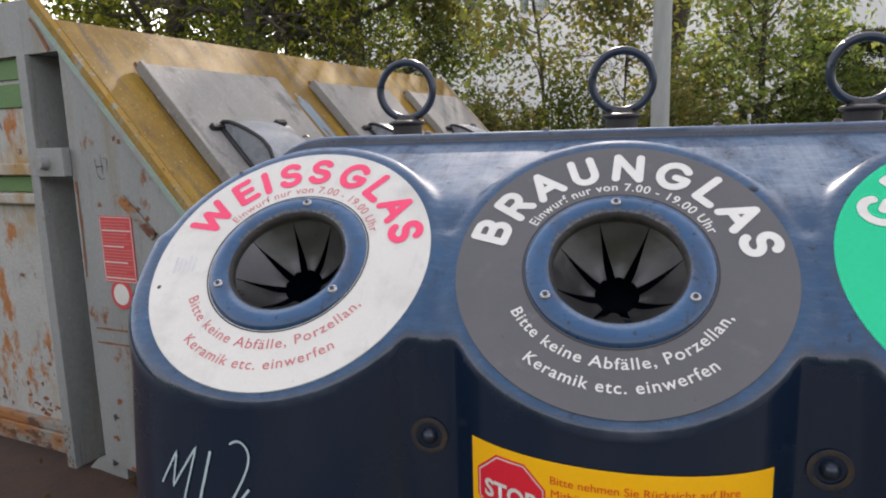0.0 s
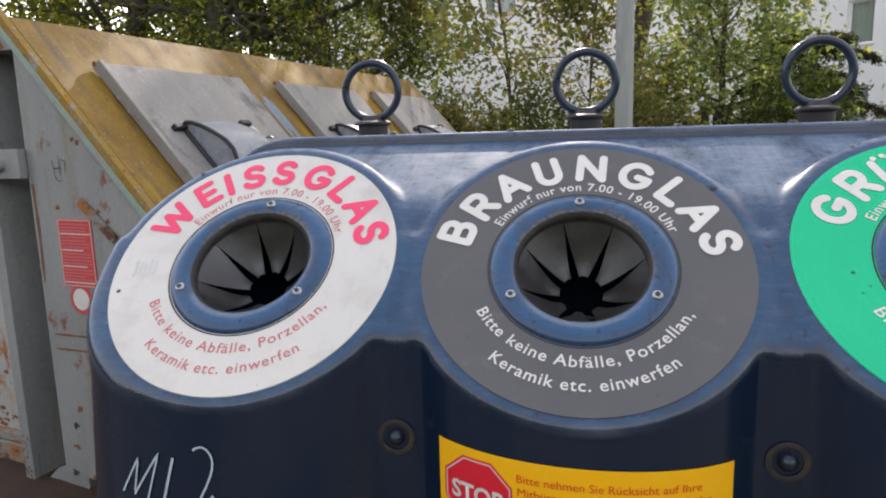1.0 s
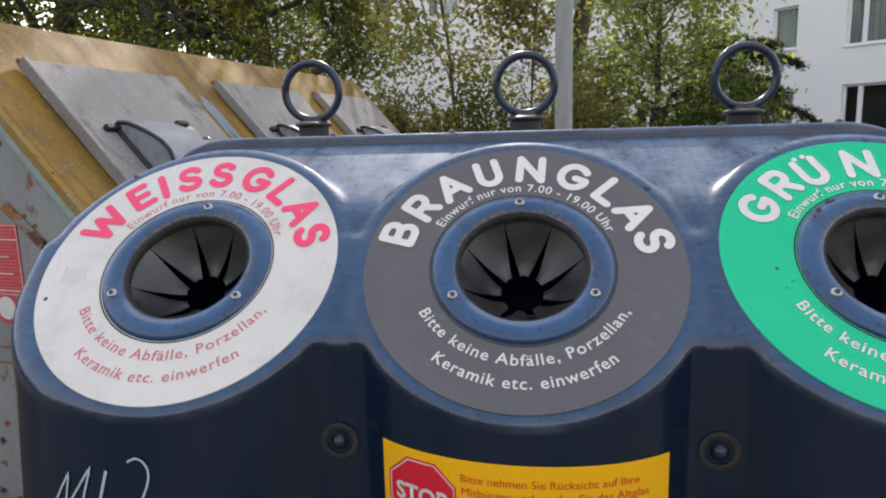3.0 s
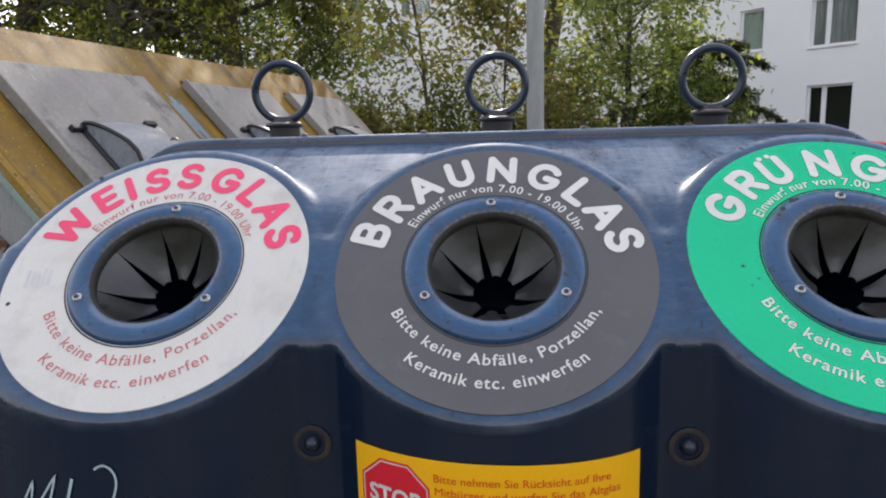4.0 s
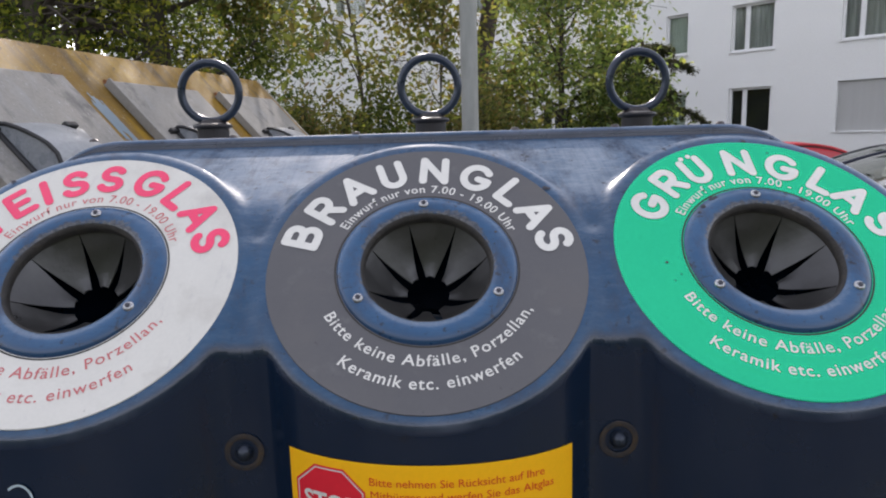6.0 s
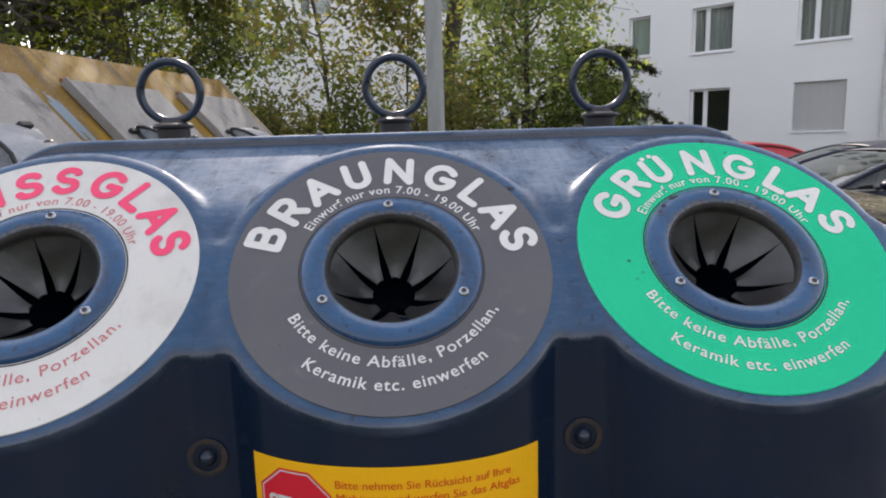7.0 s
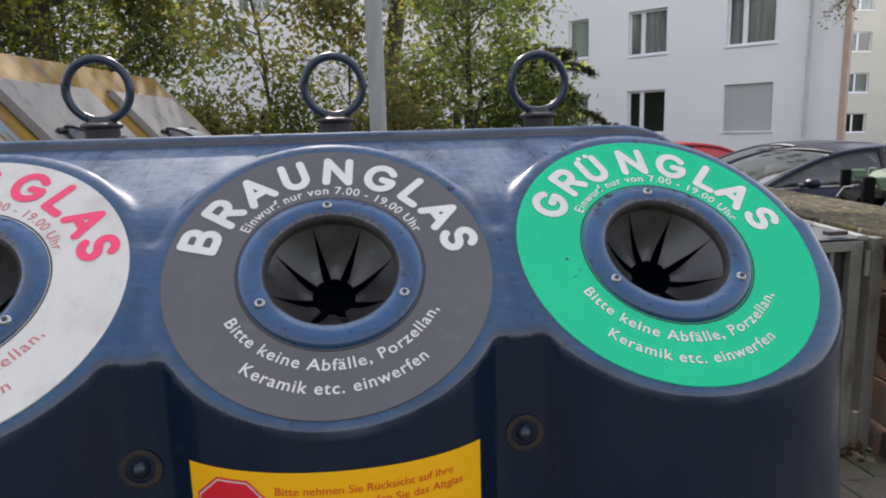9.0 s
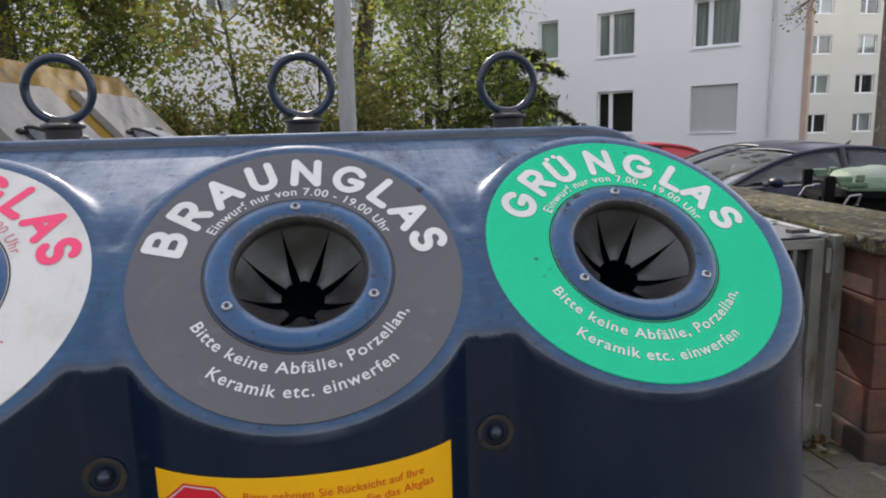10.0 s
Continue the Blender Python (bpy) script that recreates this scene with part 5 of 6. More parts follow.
def car(label, paint, m, length=4.2, width=1.74, height=1.43, glass_to=3.42, fin=False):
    c = thing("car", label, "car", "parked cars", at=m)
    k, hw, up = length / 4.2, width / 2, height / 1.43
    belt = [(0, 0.60), (0.06, 0.70), (0.25, 0.80), (0.95, 0.97), (2.2, 0.95), (3.6, 0.98), (4.05, 0.98), (4.2, 0.80)]
    wide = [(0, 0.70), (0.15, 0.86), (0.6, 0.97), (1.2, 1.0), (3.2, 1.0), (3.9, 0.94), (4.2, 0.80)]
    stations = np.concatenate([[0, 0.03, 0.08, 0.16], np.linspace(0.3, 3.9, 19), [4.02, 4.12, 4.17, 4.2]])
    verts, faces = [], []
    for x in stations:
        b, w = interp(x, belt) * up, interp(x, wide) * hw
        low = 0.24 if 0.1 < x < 4.1 else 0.34
        half = [(w * 0.80, low), (w * 0.95, low + 0.06), (w, 0.45), (w, b - 0.28), (w * 0.985, b - 0.10), (w * 0.955, b - 0.03), (w * 0.90, b), (w * 0.5, b + 0.025), (0, b + 0.035)]
        ring = [(y, z) for y, z in half] + [(-y, z) for y, z in half[-2::-1]]
        verts += [(x * k, y, z) for y, z in ring]
    n = 17
    for i in range(len(stations) - 1):
        faces += [(i * n + j, (i + 1) * n + j, (i + 1) * n + (j + 1) % n, i * n + (j + 1) % n) for j in range(n)]
    last = (len(stations) - 1) * n
    faces += [tuple(range(n)), tuple(last + j for j in range(n - 1, -1, -1))]
    body = mesh_object("body", verts, faces, paint, c, smooth=True)
    body.data.set_sharp_from_angle(angle=radians(50))
    sa, sr = hw * 0.915, hw * 0.74
    # the arch of pillar and roof edge, from the cowl over the roof to the tail
    knots = [(0.92, 0.955), (1.30, 1.125), (1.62, 1.245), (1.95, 1.335), (2.30, 1.385), (2.70, 1.40), (3.10, 1.38), (3.45, 1.315), (3.76, 1.19), (4.0, 0.985)]
    kx = [p[0] for p in knots]
    arch = []
    for x in np.linspace(kx[0], kx[-1], 49):
        near = [float(np.interp(x + h, kx, [p[1] for p in knots])) for h in (-0.12, -0.06, 0.0, 0.06, 0.12)]
        z = sum(near) / 5 if 0.12 < x - kx[0] and x < kx[-1] - 0.12 else near[2]
        y = sa + (sr - sa) * min(1.0, max(0.0, (z - 0.955) / 0.445)) ** 0.9
        arch.append((x * k, y, z * up))

    def cap(name, lo, hi, material, bow, lift=0.0):
        """The curved top between two places along the arch, from side to side."""
        rows_here = [p for p in arch if lo * k - 1e-6 <= p[0] <= hi * k + 1e-6]
        vs, fs, ny = [], [], 14
        for p in rows_here:
            for j in range(ny + 1):
                t = 2 * j / ny - 1
                q = 1 - abs(t) ** 2.2
                vs.append((p[0] + bow[0] * q, t * p[1], p[2] + bow[1] * q + lift))
        for i in range(len(rows_here) - 1):
            fs += [(i * (ny + 1) + j, (i + 1) * (ny + 1) + j, (i + 1) * (ny + 1) + j + 1, i * (ny + 1) + j + 1) for j in range(ny)]
        o = mesh_object(name, vs, fs, material, c, smooth=True)
        o.modifiers.new("thickness", "SOLIDIFY").thickness = 0.006
        o.visible_shadow = material is not M_CAR_GLASS
        return o

    cap("windscreen", 0.92, 1.98, M_CAR_GLASS, (-0.05, 0.045))
    cap("roof", 1.97, 3.42, paint, (0.0, 0.05), 0.004)
    cap("rear_window", 3.41, 4.0, M_CAR_GLASS, (0.05, 0.04))

    def side_glass(s, lo, hi):
        cols = [p for p in arch if lo * k <= p[0] <= hi * k]
        vs, fs, nz = [], [], 6
        for p in cols:
            for j in range(nz + 1):
                t = j / nz
                vs.append((p[0], s * (sa + (p[1] - sa) * t + 0.02 * math.sin(math.pi * t)), 0.95 * up + (p[2] - 0.95 * up) * t))
        for i in range(len(cols) - 1):
            fs += [(i * (nz + 1) + j, (i + 1) * (nz + 1) + j, (i + 1) * (nz + 1) + j + 1, i * (nz + 1) + j + 1) for j in range(nz)]
        o = mesh_object("side_window", vs, fs, M_SIDE_GLASS, c, smooth=True)
        o.modifiers.new("thickness", "SOLIDIFY").thickness = 0.005
        o.visible_shadow = False

    for s in (-1, 1):
        for nm, shift, r, mat in (("roof_edge", 0.0, 0.030, paint), ("window_seal", -0.034, 0.014, M_BLACK)):
            vs, fs, sides = [], [], 8
            for i, p in enumerate(arch):
                for j in range(sides):
                    w = 2 * math.pi * j / sides
                    vs.append((p[0] + 0.4 * r * math.cos(w), s * (p[1] - shift * 0.35) + r * 0.8 * math.cos(w), p[2] + shift + r * math.sin(w)))
                if i:
                    fs += [((i - 1) * sides + j, (i - 1) * sides + (j + 1) % sides, i * sides + (j + 1) % sides, i * sides + j) for j in range(sides)]
            mesh_object(nm, vs, fs, mat, c, smooth=True)
        bp = min(arch, key=lambda p: abs(p[0] - 2.62 * k))
        bm = bmesh.new()
        tube(bm, (2.58 * k, s * (sa + 0.004), 0.95 * up), (bp[0], s * (bp[1] + 0.004), bp[2]), 0.052, 0.044, 10)
        part("pillar", bm, M_BLACK, c, "black door pillar", smooth=True)
        side_glass(s, 0.98, 2.62)
        side_glass(s, 2.60, glass_to)
        quarter = [p for p in arch if p[0] >= (glass_to - 0.04) * k]
        vs = []
        for p in quarter:
            vs += [(p[0], s * (sa * 0.97 + (p[1] - sa * 0.97) * t + 0.012 * math.sin(math.pi * t)), 0.93 * up + (p[2] - 0.93 * up) * t) for t in (0, 0.25, 0.5, 0.75, 1)]
        fs = [(i * 5 + j, (i + 1) * 5 + j, (i + 1) * 5 + j + 1, i * 5 + j + 1) for i in range(len(quarter) - 1) for j in range(4)]
        mesh_object("rear_quarter", vs, fs, paint, c, smooth=True).modifiers.new("thickness", "SOLIDIFY").thickness = 0.02
        mir = bmesh.new()
        made = bmesh.ops.create_uvsphere(mir, u_segments=16, v_segments=10, radius=1.0)["verts"]
        bmesh.ops.transform(mir, matrix=Matrix.LocRotScale((1.42 * k, s * (hw + 0.10), 1.02 * up), None, (0.075, 0.11, 0.062)), verts=made)
        tube(mir, (1.40 * k, s * (hw - 0.08), 0.975 * up), (1.42 * k, s * (hw + 0.06), 1.0 * up), 0.028, 0.022, 8)
        part("mirror", mir, paint, c, smooth=True)
        strip = bmesh.new()
        box(strip, (1.05 * k, min(s * sa, s * (hw * 0.94)), 0.945 * up), (3.9 * k, max(s * sa, s * (hw * 0.94)), 0.965 * up), 0.004)
        part("belt_strip", strip, M_RIM, c, "bright belt trim")
        for x in (0.78, 3.42):
            wheel = new("wheel")
            wheel.parent = c
            wheel.matrix_local = pose(x * k, s * (hw - 0.09), 0.31, 90)
            mesh_object("tyre", *lathe([(0.20, -0.09), (0.29, -0.095), (0.31, -0.06), (0.31, 0.06), (0.29, 0.095), (0.20, 0.09)], 32), M_TYRE, wheel, smooth=True)
            mesh_object("rim", *lathe([(0.0, -0.06), (0.10, -0.075), (0.21, -0.085), (0.21, 0.085), (0.10, 0.075), (0.0, 0.06)], 24), M_RIM, wheel, smooth=True)
    for x in (1.95, 2.95):
        for s in (-1, 1):
            seat = bmesh.new()
            tilt = Matrix.Translation((x * k, s * 0.37, 0.80 * up)) @ Matrix.Rotation(radians(14), 4, "Y")
            box(seat, (-0.06, -0.23, 0.0), (0.06, 0.23, 0.36), 0.04, tilt)
            box(seat, (-0.04, -0.12, 0.38), (0.05, 0.12, 0.53), 0.035, tilt)
            part("seat", seat, M_BLACK, c, "dark seat with headrest", True)
    if fin:
        aerial = bmesh.new()
        tube(aerial, (3.30 * k, 0, 1.40 * up), (3.38 * k, 0, 1.475 * up), 0.030, 0.006, 8)
        part("aerial", aerial, M_BLACK, c)
    return c


car("dark blue parked hatchback with clean windows", M_CAR_BLUE, pose(3.88, 6.9, 0, 0, 0, 3), 4.3, 1.74, 1.37, fin=True)
car("dark grey parked car beside a blue one", M_CAR_GREY, pose(5.15, 9.3, 0, 0, 0, -4), 4.2, 1.74, 1.37)
car("red parked hatchback before the white house", M_CAR_RED, pose(4.0, 12.0, 0, 0, 0, 0), 4.2, 1.72, 1.36, 2.85)


# ---- large wheeled refuse bin ----
def refuse_bin(m):
    b = thing("refuse_bin", "dark four-wheeled refuse bin with a faded green lid", "bin", at=m)
    bm = bmesh.new()
    vs = box(bm, (0, 0, 0.22), (1.36, 1.02, 1.12), 0.05)
    for v in vs:
        f = 0.06 * (1.12 - v.co.z) / 0.9
        v.co.x += f * (1 if v.co.x < 0.68 else -1)
        v.co.y += f * (1 if v.co.y < 0.5 else -1)
    part("body", bm, M_BIN_BODY, b)
    box_part("rim", (-0.035, -0.035, 1.075), (1.395, 1.055, 1.135), M_BIN_BODY, b, 0.015)
    verts, faces, nx, ny = [], [], 24, 16
    for i in range(nx + 1):
        for j in range(ny + 1):
            u, w = 2 * i / nx - 1, 2 * j / ny - 1
            dome = (1 - abs(w) ** 5) ** 0.5 * (1 - abs(u) ** 10) ** 0.5
            rib = 0.014 if i in (5, 6, 12, 18, 19) and 0 < j < ny else 0.0
            verts.append((0.68 + 0.70 * u, 0.51 + 0.54 * w, 1.16 + 0.125 * dome * (1 - 0.25 * w * w) + rib))
    n2 = len(verts)
    for i in range(nx):
        for j in range(ny):
            faces.append((i * (ny + 1) + j, (i + 1) * (ny + 1) + j, (i + 1) * (ny + 1) + j + 1, i * (ny + 1) + j + 1))
    edge = [j for j in range(ny + 1)] + [i * (ny + 1) + ny for i in range(1, nx + 1)] + [nx * (ny + 1) + j for j in range(ny - 1, -1, -1)] + [i * (ny + 1) for i in range(nx - 1, 0, -1)]
    verts += [(verts[v][0], verts[v][1], 1.137) for v in edge]
    m = len(edge)
    faces += [(edge[i], n2 + i, n2 + (i + 1) % m, edge[(i + 1) % m]) for i in range(m)] + [tuple(n2 + i for i in range(m))]
    lid_ob = mesh_object("lid", verts, faces, M_BIN_LID, b, smooth=True, label="faded green ribbed lid")
    lid_ob.data.set_sharp_from_angle(angle=radians(40))
    # carrying arms and lid lugs at the left end, front and back
    for y in (-0.06, 0.92):
        box_part("lifting_arm", (-0.19, y, 0.90), (-0.115, y + 0.11, 1.25), M_BIN_BODY, b, 0.012)
        box_part("lid_lug", (-0.113, y + 0.02, 1.19), (0.00, y + 0.09, 1.250), M_BIN_LID, b, 0.014)
        box_part("lid_lug", (-0.09, y + 0.015, 1.165), (0.10, y + 0.115, 1.205), M_BIN_LID, b, 0.012)
        box_part("lid_lug", (0.02, y + 0.02, 1.206), (0.08, y + 0.11, 1.262), M_BIN_LID, b, 0.012)
        box_part("lifting_arm", (1.46, y, 0.90), (1.55, y + 0.13, 1.29), M_BIN_BODY, b, 0.012)
        box_part("hinge_block", (1.37, y + 0.02, 1.165), (1.46, y + 0.11, 1.23), M_BIN_BODY, b, 0.010)
    for x0 in (-0.20, 1.37):
        box_part("side_rail", (x0, 0.10, 1.02), (x0 + 0.19, 0.90, 1.085), M_BIN_BODY, b, 0.015)
    for x, y in ((-0.06, -0.075), (0.92, -0.075), (-0.23, 0.80)):
        bm = bmesh.new()
        pts = [(x, y + 0.06, 1.02), (x, y, 1.03), (x + 0.04, y - 0.01, 1.105), (x + 0.11, y - 0.01, 1.115), (x + 0.09, y, 1.04), (x + 0.09, y + 0.06, 1.03)]
        for p, q in zip(pts, pts[1:]):
            tube(bm, p, q, 0.009, sides=8)
        part("handle", bm, M_SCREW, b, "bright steel handle", True)
    for x in (0.16, 1.20):
        for y in (0.16, 0.86):
            w = mesh_object("wheel", *lathe([(0.0, -0.025), (0.09, -0.025), (0.1, -0.015), (0.1, 0.015), (0.09, 0.025), (0.0, 0.025)], 24), M_TYRE, b, smooth=True)
            w.matrix_local = pose(x, y, 0.1, 90)
            box_part("castor", (x - 0.04, y - 0.05, 0.1), (x + 0.04, y + 0.05, 0.24), M_DARK_STEEL, b)
    return b


refuse_bin(pose(4.06, 3.45, 0, 0, 0, -31))

# ---- steel lattice on the enclosure, behind the gate ----
lattice = thing("steel_lattice", "flat galvanised lattice roof of the enclosure beside the wall", "lattice", at=Matrix.Translation((0, 0, 1.098)))
LE = Vector((math.sin(radians(11)), math.cos(radians(11)), 0))
far_l, far_r = Vector((1.60, GY, 0)) + LE * 0.95, Vector((2.46, GY, 0)) + LE * 0.95
near_l, near_r = Vector((1.60, GY, 0)), Vector((2.46, GY, 0))
for a, b in ((near_l, far_l), (near_r, far_r), (far_l, far_r), (near_l.lerp(far_l, 0.5), near_r.lerp(far_r, 0.5)), (near_l.lerp(near_r, 0.5), far_l.lerp(far_r, 0.5)), (near_l, far_r.lerp(near_r, 0.5))):
    d = (b - a)
    m = Matrix.Translation(a) @ d.to_track_quat("X", "Z").to_matrix().to_4x4()
    box_part("lattice_bar", (0, -0.024, 0), (d.length, 0.024, 0.022), M_ZINC, lattice, 0.003, m)
bm = bmesh.new()
prism(bm, [(p.x, p.y) for p in (near_l, near_r, far_r, far_l)], 0.004, Matrix.Translation((0, 0, 0.007)))
part("cover_sheet", bm, M_SHEET, lattice, "dull grey sheet between the bars")
box_part("latch", (2.30, GY + 0.02, 0.024), (2.40, GY + 0.07, 0.045), M_DARK_STEEL, lattice, 0.004)
for p in (far_l, far_r):
    box_part("lattice_leg", (p.x - 0.025, p.y - 0.025, -1.098), (p.x + 0.025, p.y + 0.025, 0), M_GATE, lattice, 0.003)

# ---- paving beside the bank ----
paving = tagged(new("pavement"), "mossy concrete paving slabs beside the bank", "pavement", kind="structure")
rng = random.Random(9)
slab_me = []
for k in range(3):
    bm = bmesh.new()
    box(bm, (0.004, 0.004, 0), (0.396, 0.396, 0.04), 0.008)
    bmesh.ops.recalc_face_normals(bm, faces=bm.faces[:])
    me = bpy.data.meshes.new("paving_slab")
    bm.to_mesh(me)
    bm.free()
    me.materials.append(M_PAVING)
    slab_me.append(me)
for i in range(9):
    for j in range(13):
        s = new("paving_slab", slab_me[(i + j) % 3])
        s.parent = paving
        s.location = (-1.0 + 0.4 * i + (0.2 if j % 2 else 0), -2.0 + 0.4 * j, rng.uniform(-0.003, 0.003) - 0.015)

# soil and fallen leaves by the waste container and the gate
soil = []
for i in range(25):
    for j in range(25):
        x, y = -6.0 + 4.2 * i / 24, -0.5 + 4.5 * j / 24
        e = min(i, 24 - i, j, 24 - j) / 24
        soil.append((x, y, -0.01 + 0.05 * min(1, e * 6) + 0.012 * noise.noise((x * 4, y * 4, 0))))
tagged(mesh_object("soil", soil, [(i * 25 + j, (i + 1) * 25 + j, (i + 1) * 25 + j + 1, i * 25 + j + 1) for i in range(24) for j in range(24)], M_SOIL, smooth=True), "dark brown earth with leaf litter", "soil", kind="structure")
lrng = np.random.default_rng(5)
litter = np.concatenate([np.stack([lrng.uniform(1.9, 2.6, 90), lrng.normal(1.83, 0.06, 90), np.full(90, 0.034)], 1), np.stack([lrng.uniform(-5, -2, 300), lrng.uniform(0, 3.0, 300), np.full(300, 0.06)], 1)])
fallen = leaves_mesh("fallen_leaves", litter, 0.05, M_LEAF_BROWN, None, lrng, 0.0)
tagged(fallen, "scattered yellow and brown fallen leaves", "leaves", kind="stuff")

# ---- plane tree by the beige house ----
tree("thick tree trunk with hanging yellow leaves", (12.85, 12.0, 0), 17.0, (0.0, 0.0), 20, 3.4, 0.25, None, 0.11, 26, 31, 0.34, M_LEAF_YELLOW, forks=(3, 5), rise=-0.06, wobble=0.008, bark=M_PALE_BARK)
# tall tree added against the sun; its unseen canopy thins the sunlight
tree("tall added tree whose high unseen crown filters the sun, thin trunk", (0.80, 12.5, 0), 17.0, (0.0, 0.0), 26, 4.6, 0.38, None, 0.15, 15, 32, 0.20, M_LEAF, forks=LUSH, sigma=0.28)

# ---- wear marks on the waste container ----
def mark(name, pts, width, material, y=-0.0035, label=""):
    """A thin raised stroke on the end plate through points (out, up)."""
    vs, fs = [], []
    for i, (x, z) in enumerate(pts):
        a, b = pts[max(i - 1, 0)], pts[min(i + 1, len(pts) - 1)]
        d = Vector((b[0] - a[0], b[1] - a[1])).normalized()
        w = width * (0.5 + 0.5 * math.sin(2.3 * i + x * 40) ** 2)
        vs += [(x - d.y * w, y, z + d.x * w), (x + d.y * w, y, z - d.x * w)]
        if i:
            fs.append((2 * i - 2, 2 * i - 1, 2 * i + 1, 2 * i))
    return mesh_object(name, vs, fs, material, skip, label=label)


mark("rust_scar", fine([(-0.14, 2.24), (-0.09, 2.18), (-0.03, 2.09)], 4), 0.012, M_RUST)
mark("rust_run", fine([(0.05, 1.50), (0.055, 1.30), (0.05, 1.05)], 5), 0.008, M_RUST)
for z in (0.805, 0.735):
    mark("weld_seam", fine([(0.075, z), (0.35, z + 0.004)], 6), 0.006, M_RUST)
box_part("strap", (0.0, -0.016, 0.0), (0.25, -0.004, 0.042), M_RUST_RAIL, skip, 0.003, Matrix.Translation((0.33, 0, 1.41)) @ Matrix.Rotation(radians(41), 4, "Y"), "worn steel strap")
for x, z in ((0.19, 1.395), (0.44, 1.38), (0.49, 1.34), (0.33, 1.69), (0.36, 1.675)):
    v, f = lathe([(0.0, 0.003), (0.007, 0.0026), (0.011, 0.0)], 12)
    v = [(p[0] * (1 + 0.55 * math.sin(3 * i * x + z * 9)), p[1] * (1 + 0.5 * math.cos(i * 0.7 + x * 40)), p[2]) for i, p in enumerate(v)]
    o = mesh_object("rust_spot", v, f, M_RUST, skip)
    o.matrix_local = pose(x, -0.001, z, 90)
for pts in ([(0.195, 1.60), (0.205, 1.53), (0.225, 1.51), (0.25, 1.515)], [(0.20, 1.565), (0.245, 1.57)], [(0.235, 1.62), (0.24, 1.535)], [(0.245, 1.605), (0.275, 1.60), (0.27, 1.545)]):
    mark("scribble", fine(pts, 3), 0.0022, M_INK)
bm = bmesh.new()
prism(bm, [(-0.17, 0.0), (0.15, 0.0), (0.15, 0.10), (0.02, 0.13), (-0.06, 0.10)], 0.10, Matrix(((1, 0, 0, 0), (0, 0, 1, 0.02), (0, 1, 0, 0), (0, 0, 0, 1))))
part("foot", bm, M_GREY_STEEL, skip)
# screw hole and rubbed-off sticker on the white label
v, f = lathe([(0.0, 0.0035), (0.003, 0.0033), (0.0042, 0.0022)], 14)
o = mesh_object("rivet", v, f, M_DARK_STEEL, bank)
o.matrix_world = plate_pose(-PITCH, 0.0) @ Matrix.Translation((-0.204, -0.066, 0.0))
for x in (-0.62, -0.36, -0.13, 0.17, 0.36, 0.56):
    v, f = lathe([(0.0, 0.006), (0.006, 0.005), (0.009, 0.0)], 12)
    o = mesh_object("rim_rivet", v, f, M_DARK_STEEL, bank, smooth=True)
    o.location = (x, 0.335, 1.6595)
for k in range(5):
    box_part("rubbed_sticker", (-0.196 + 0.008 * k, -0.012 + 0.003 * (k % 2), 0.0), (-0.191 + 0.008 * k, 0.020 - 0.004 * (k % 3), 0.0031), M_GHOST, bank, 0.0, plate_pose(-PITCH, 0.0) @ Matrix.Rotation(radians(8), 4, "Z"))

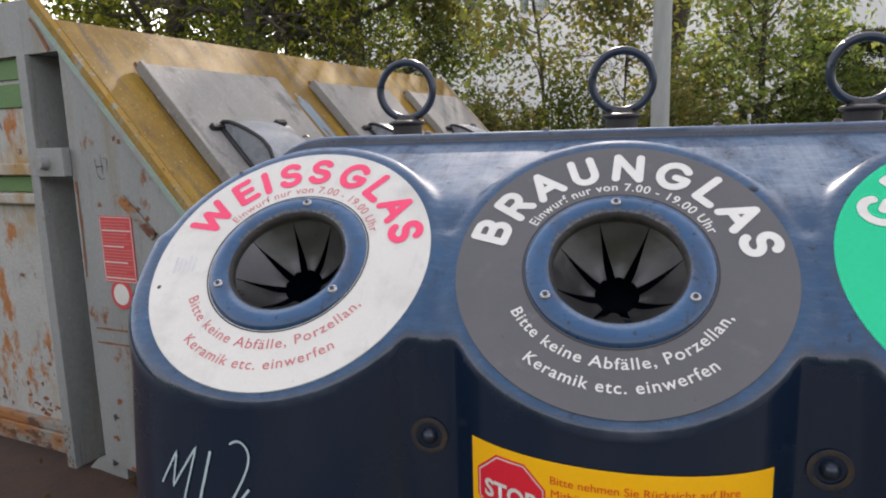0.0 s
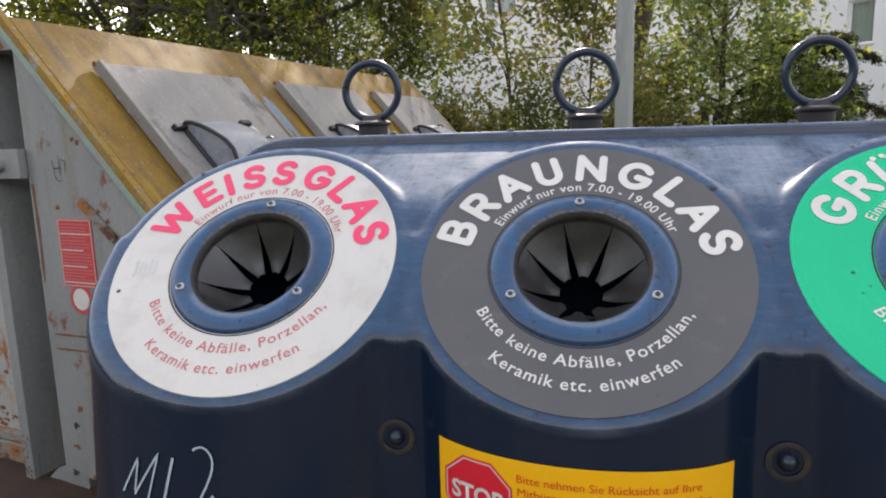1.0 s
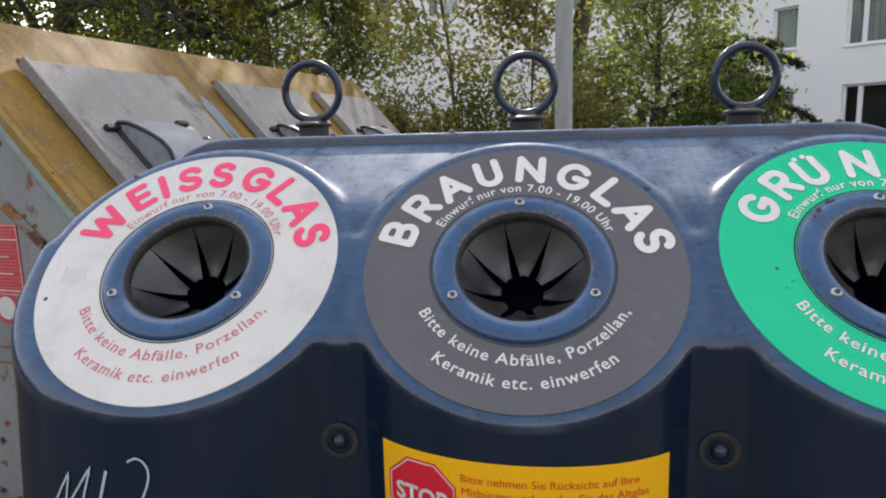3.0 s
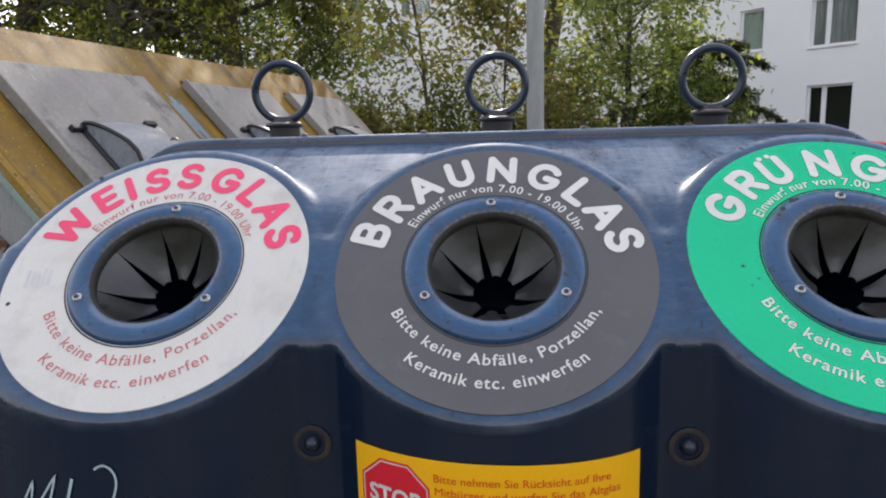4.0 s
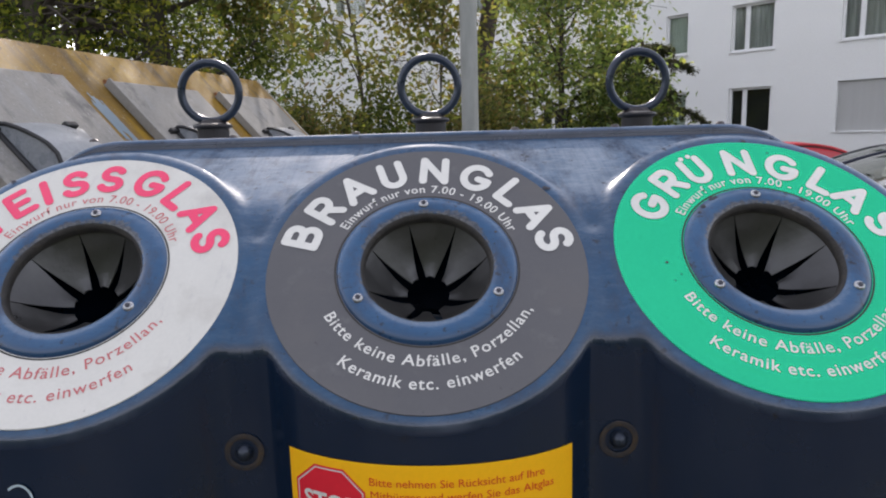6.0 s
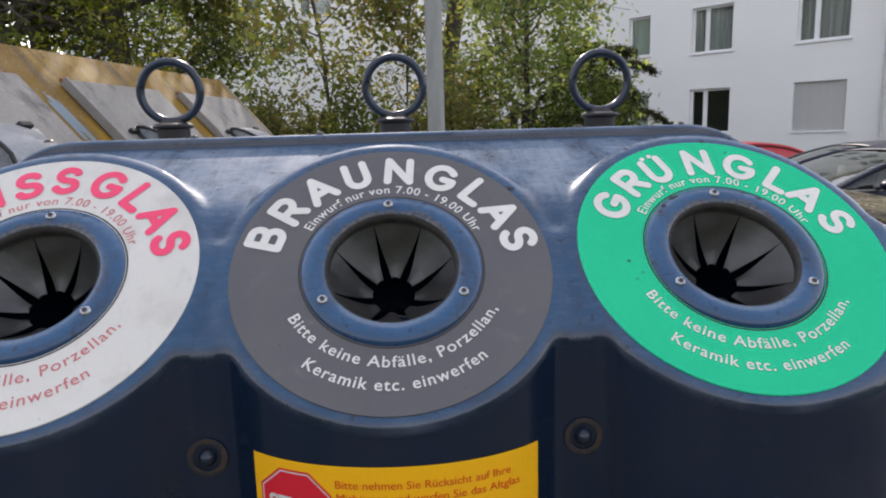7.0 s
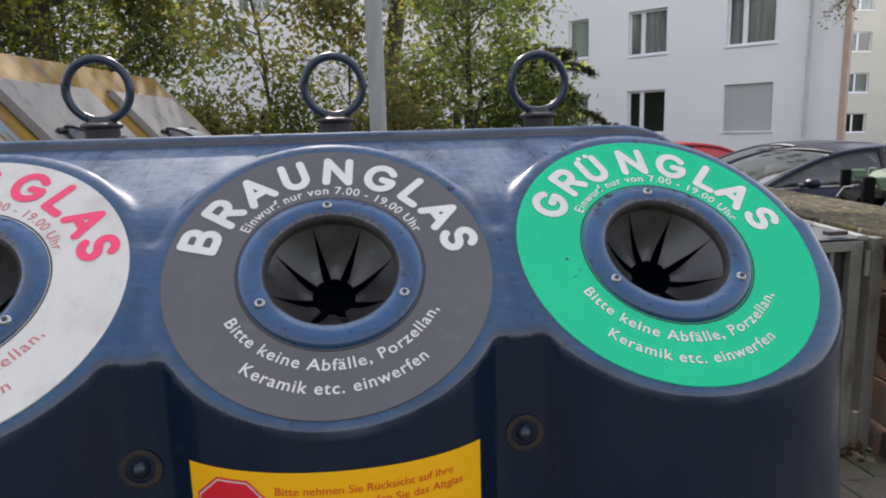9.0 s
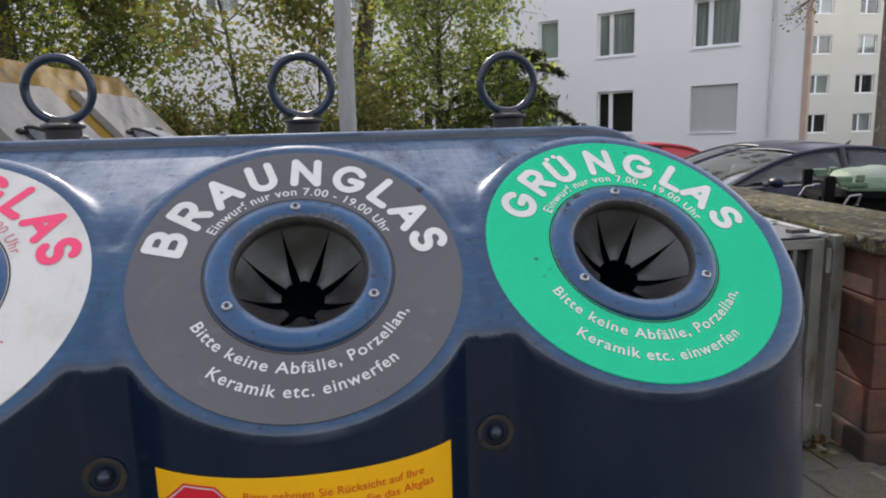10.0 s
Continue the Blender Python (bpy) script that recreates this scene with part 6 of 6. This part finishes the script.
# knocks and tar spots on the rings and labels: (chamber, across, up the slope, height over the slope, size)
krng = random.Random(21)
KNOCKS = [(1, -0.082, 0.083, 0.0096, 0.0040), (1, -0.090, 0.071, 0.0096, 0.0034), (1, -0.066, 0.098, 0.0088, 0.0048), (1, -0.058, 0.101, 0.0088, 0.0036),
          (1, 0.069, 0.089, 0.0096, 0.0050), (1, -0.159, -0.014, 0.0034, 0.0020), (1, -0.154, -0.046, 0.0034, 0.0012), (1, -0.143, -0.035, 0.0034, 0.0010),
          (1, 0.027, 0.227, 0.0012, 0.0042), (1, 0.055, 0.197, 0.0034, 0.0013), (0, 0.101, 0.045, 0.0102, 0.0026), (0, 0.114, -0.036, 0.0092, 0.0024),
          (0, 0.035, 0.105, 0.0092, 0.0022), (0, 0.189, 0.137, 0.0014, 0.0048), (-1, -0.154, 0.184, 0.0012, 0.0040), (-1, 0.118, -0.018, 0.0086, 0.0026)]
for row, u, w, lift, size in KNOCKS:
    n = 9
    rim = [size * krng.uniform(0.55, 1.25) for _ in range(n)]
    vs = [(0, 0, 0.0006)] + [(r * 1.25 * math.cos(6.2832 * i / n), r * math.sin(6.2832 * i / n), 0.0) for i, r in enumerate(rim)]
    o = mesh_object("tar_spot", vs, [(0, i + 1, (i + 1) % n + 1) for i in range(n)], M_INK, bank)
    o.matrix_world = plate_pose(row * PITCH, 0.0) @ Matrix.Translation((u, w, lift))

# peeled paint on the foot of the grey post and rust along the sill
prng = random.Random(12)
for k in range(26):
    x, z = prng.uniform(-0.240, -0.187), 0.02 + 0.26 * prng.random() ** 1.8
    n = prng.randint(6, 9)
    vs = [(x + prng.uniform(0.002, 0.009) * math.cos(6.283 * i / n), -0.0212, z + prng.uniform(0.003, 0.013) * math.sin(6.283 * i / n)) for i in range(n)]
    mesh_object("paint_chip", vs, [tuple(range(n))], M_RUST if k % 3 else M_DARK_STEEL, skip)
# rust at the plate's foot, denser low down to paint the bank's shade
for k in range(14):
    x, z = prng.uniform(0.06, 0.62), 0.11 + 0.42 * prng.random() ** 2.2
    n = prng.randint(7, 11)
    vs = [(x + prng.uniform(0.006, 0.030) * math.cos(6.283 * i / n), -0.0018 - 0.00004 * k, z + prng.uniform(0.005, 0.026) * math.sin(6.283 * i / n)) for i in range(n)]
    mesh_object("rust_and_shade_bloom", vs, [tuple(range(n))], M_RUST if k % 4 else M_DARK_STEEL, skip)
# rust alone on the door above the sill
for k in range(12):
    x, z = prng.uniform(-0.60, -0.28), 0.262 + 0.30 * prng.random() ** 2.5
    n = prng.randint(7, 11)
    vs = [(x + prng.uniform(0.008, 0.035) * math.cos(6.283 * i / n), 0.0375, z + prng.uniform(0.004, 0.016) * math.sin(6.283 * i / n)) for i in range(n)]
    mesh_object("rust_and_shade_bloom", vs, [tuple(range(n))], M_RUST, skip)
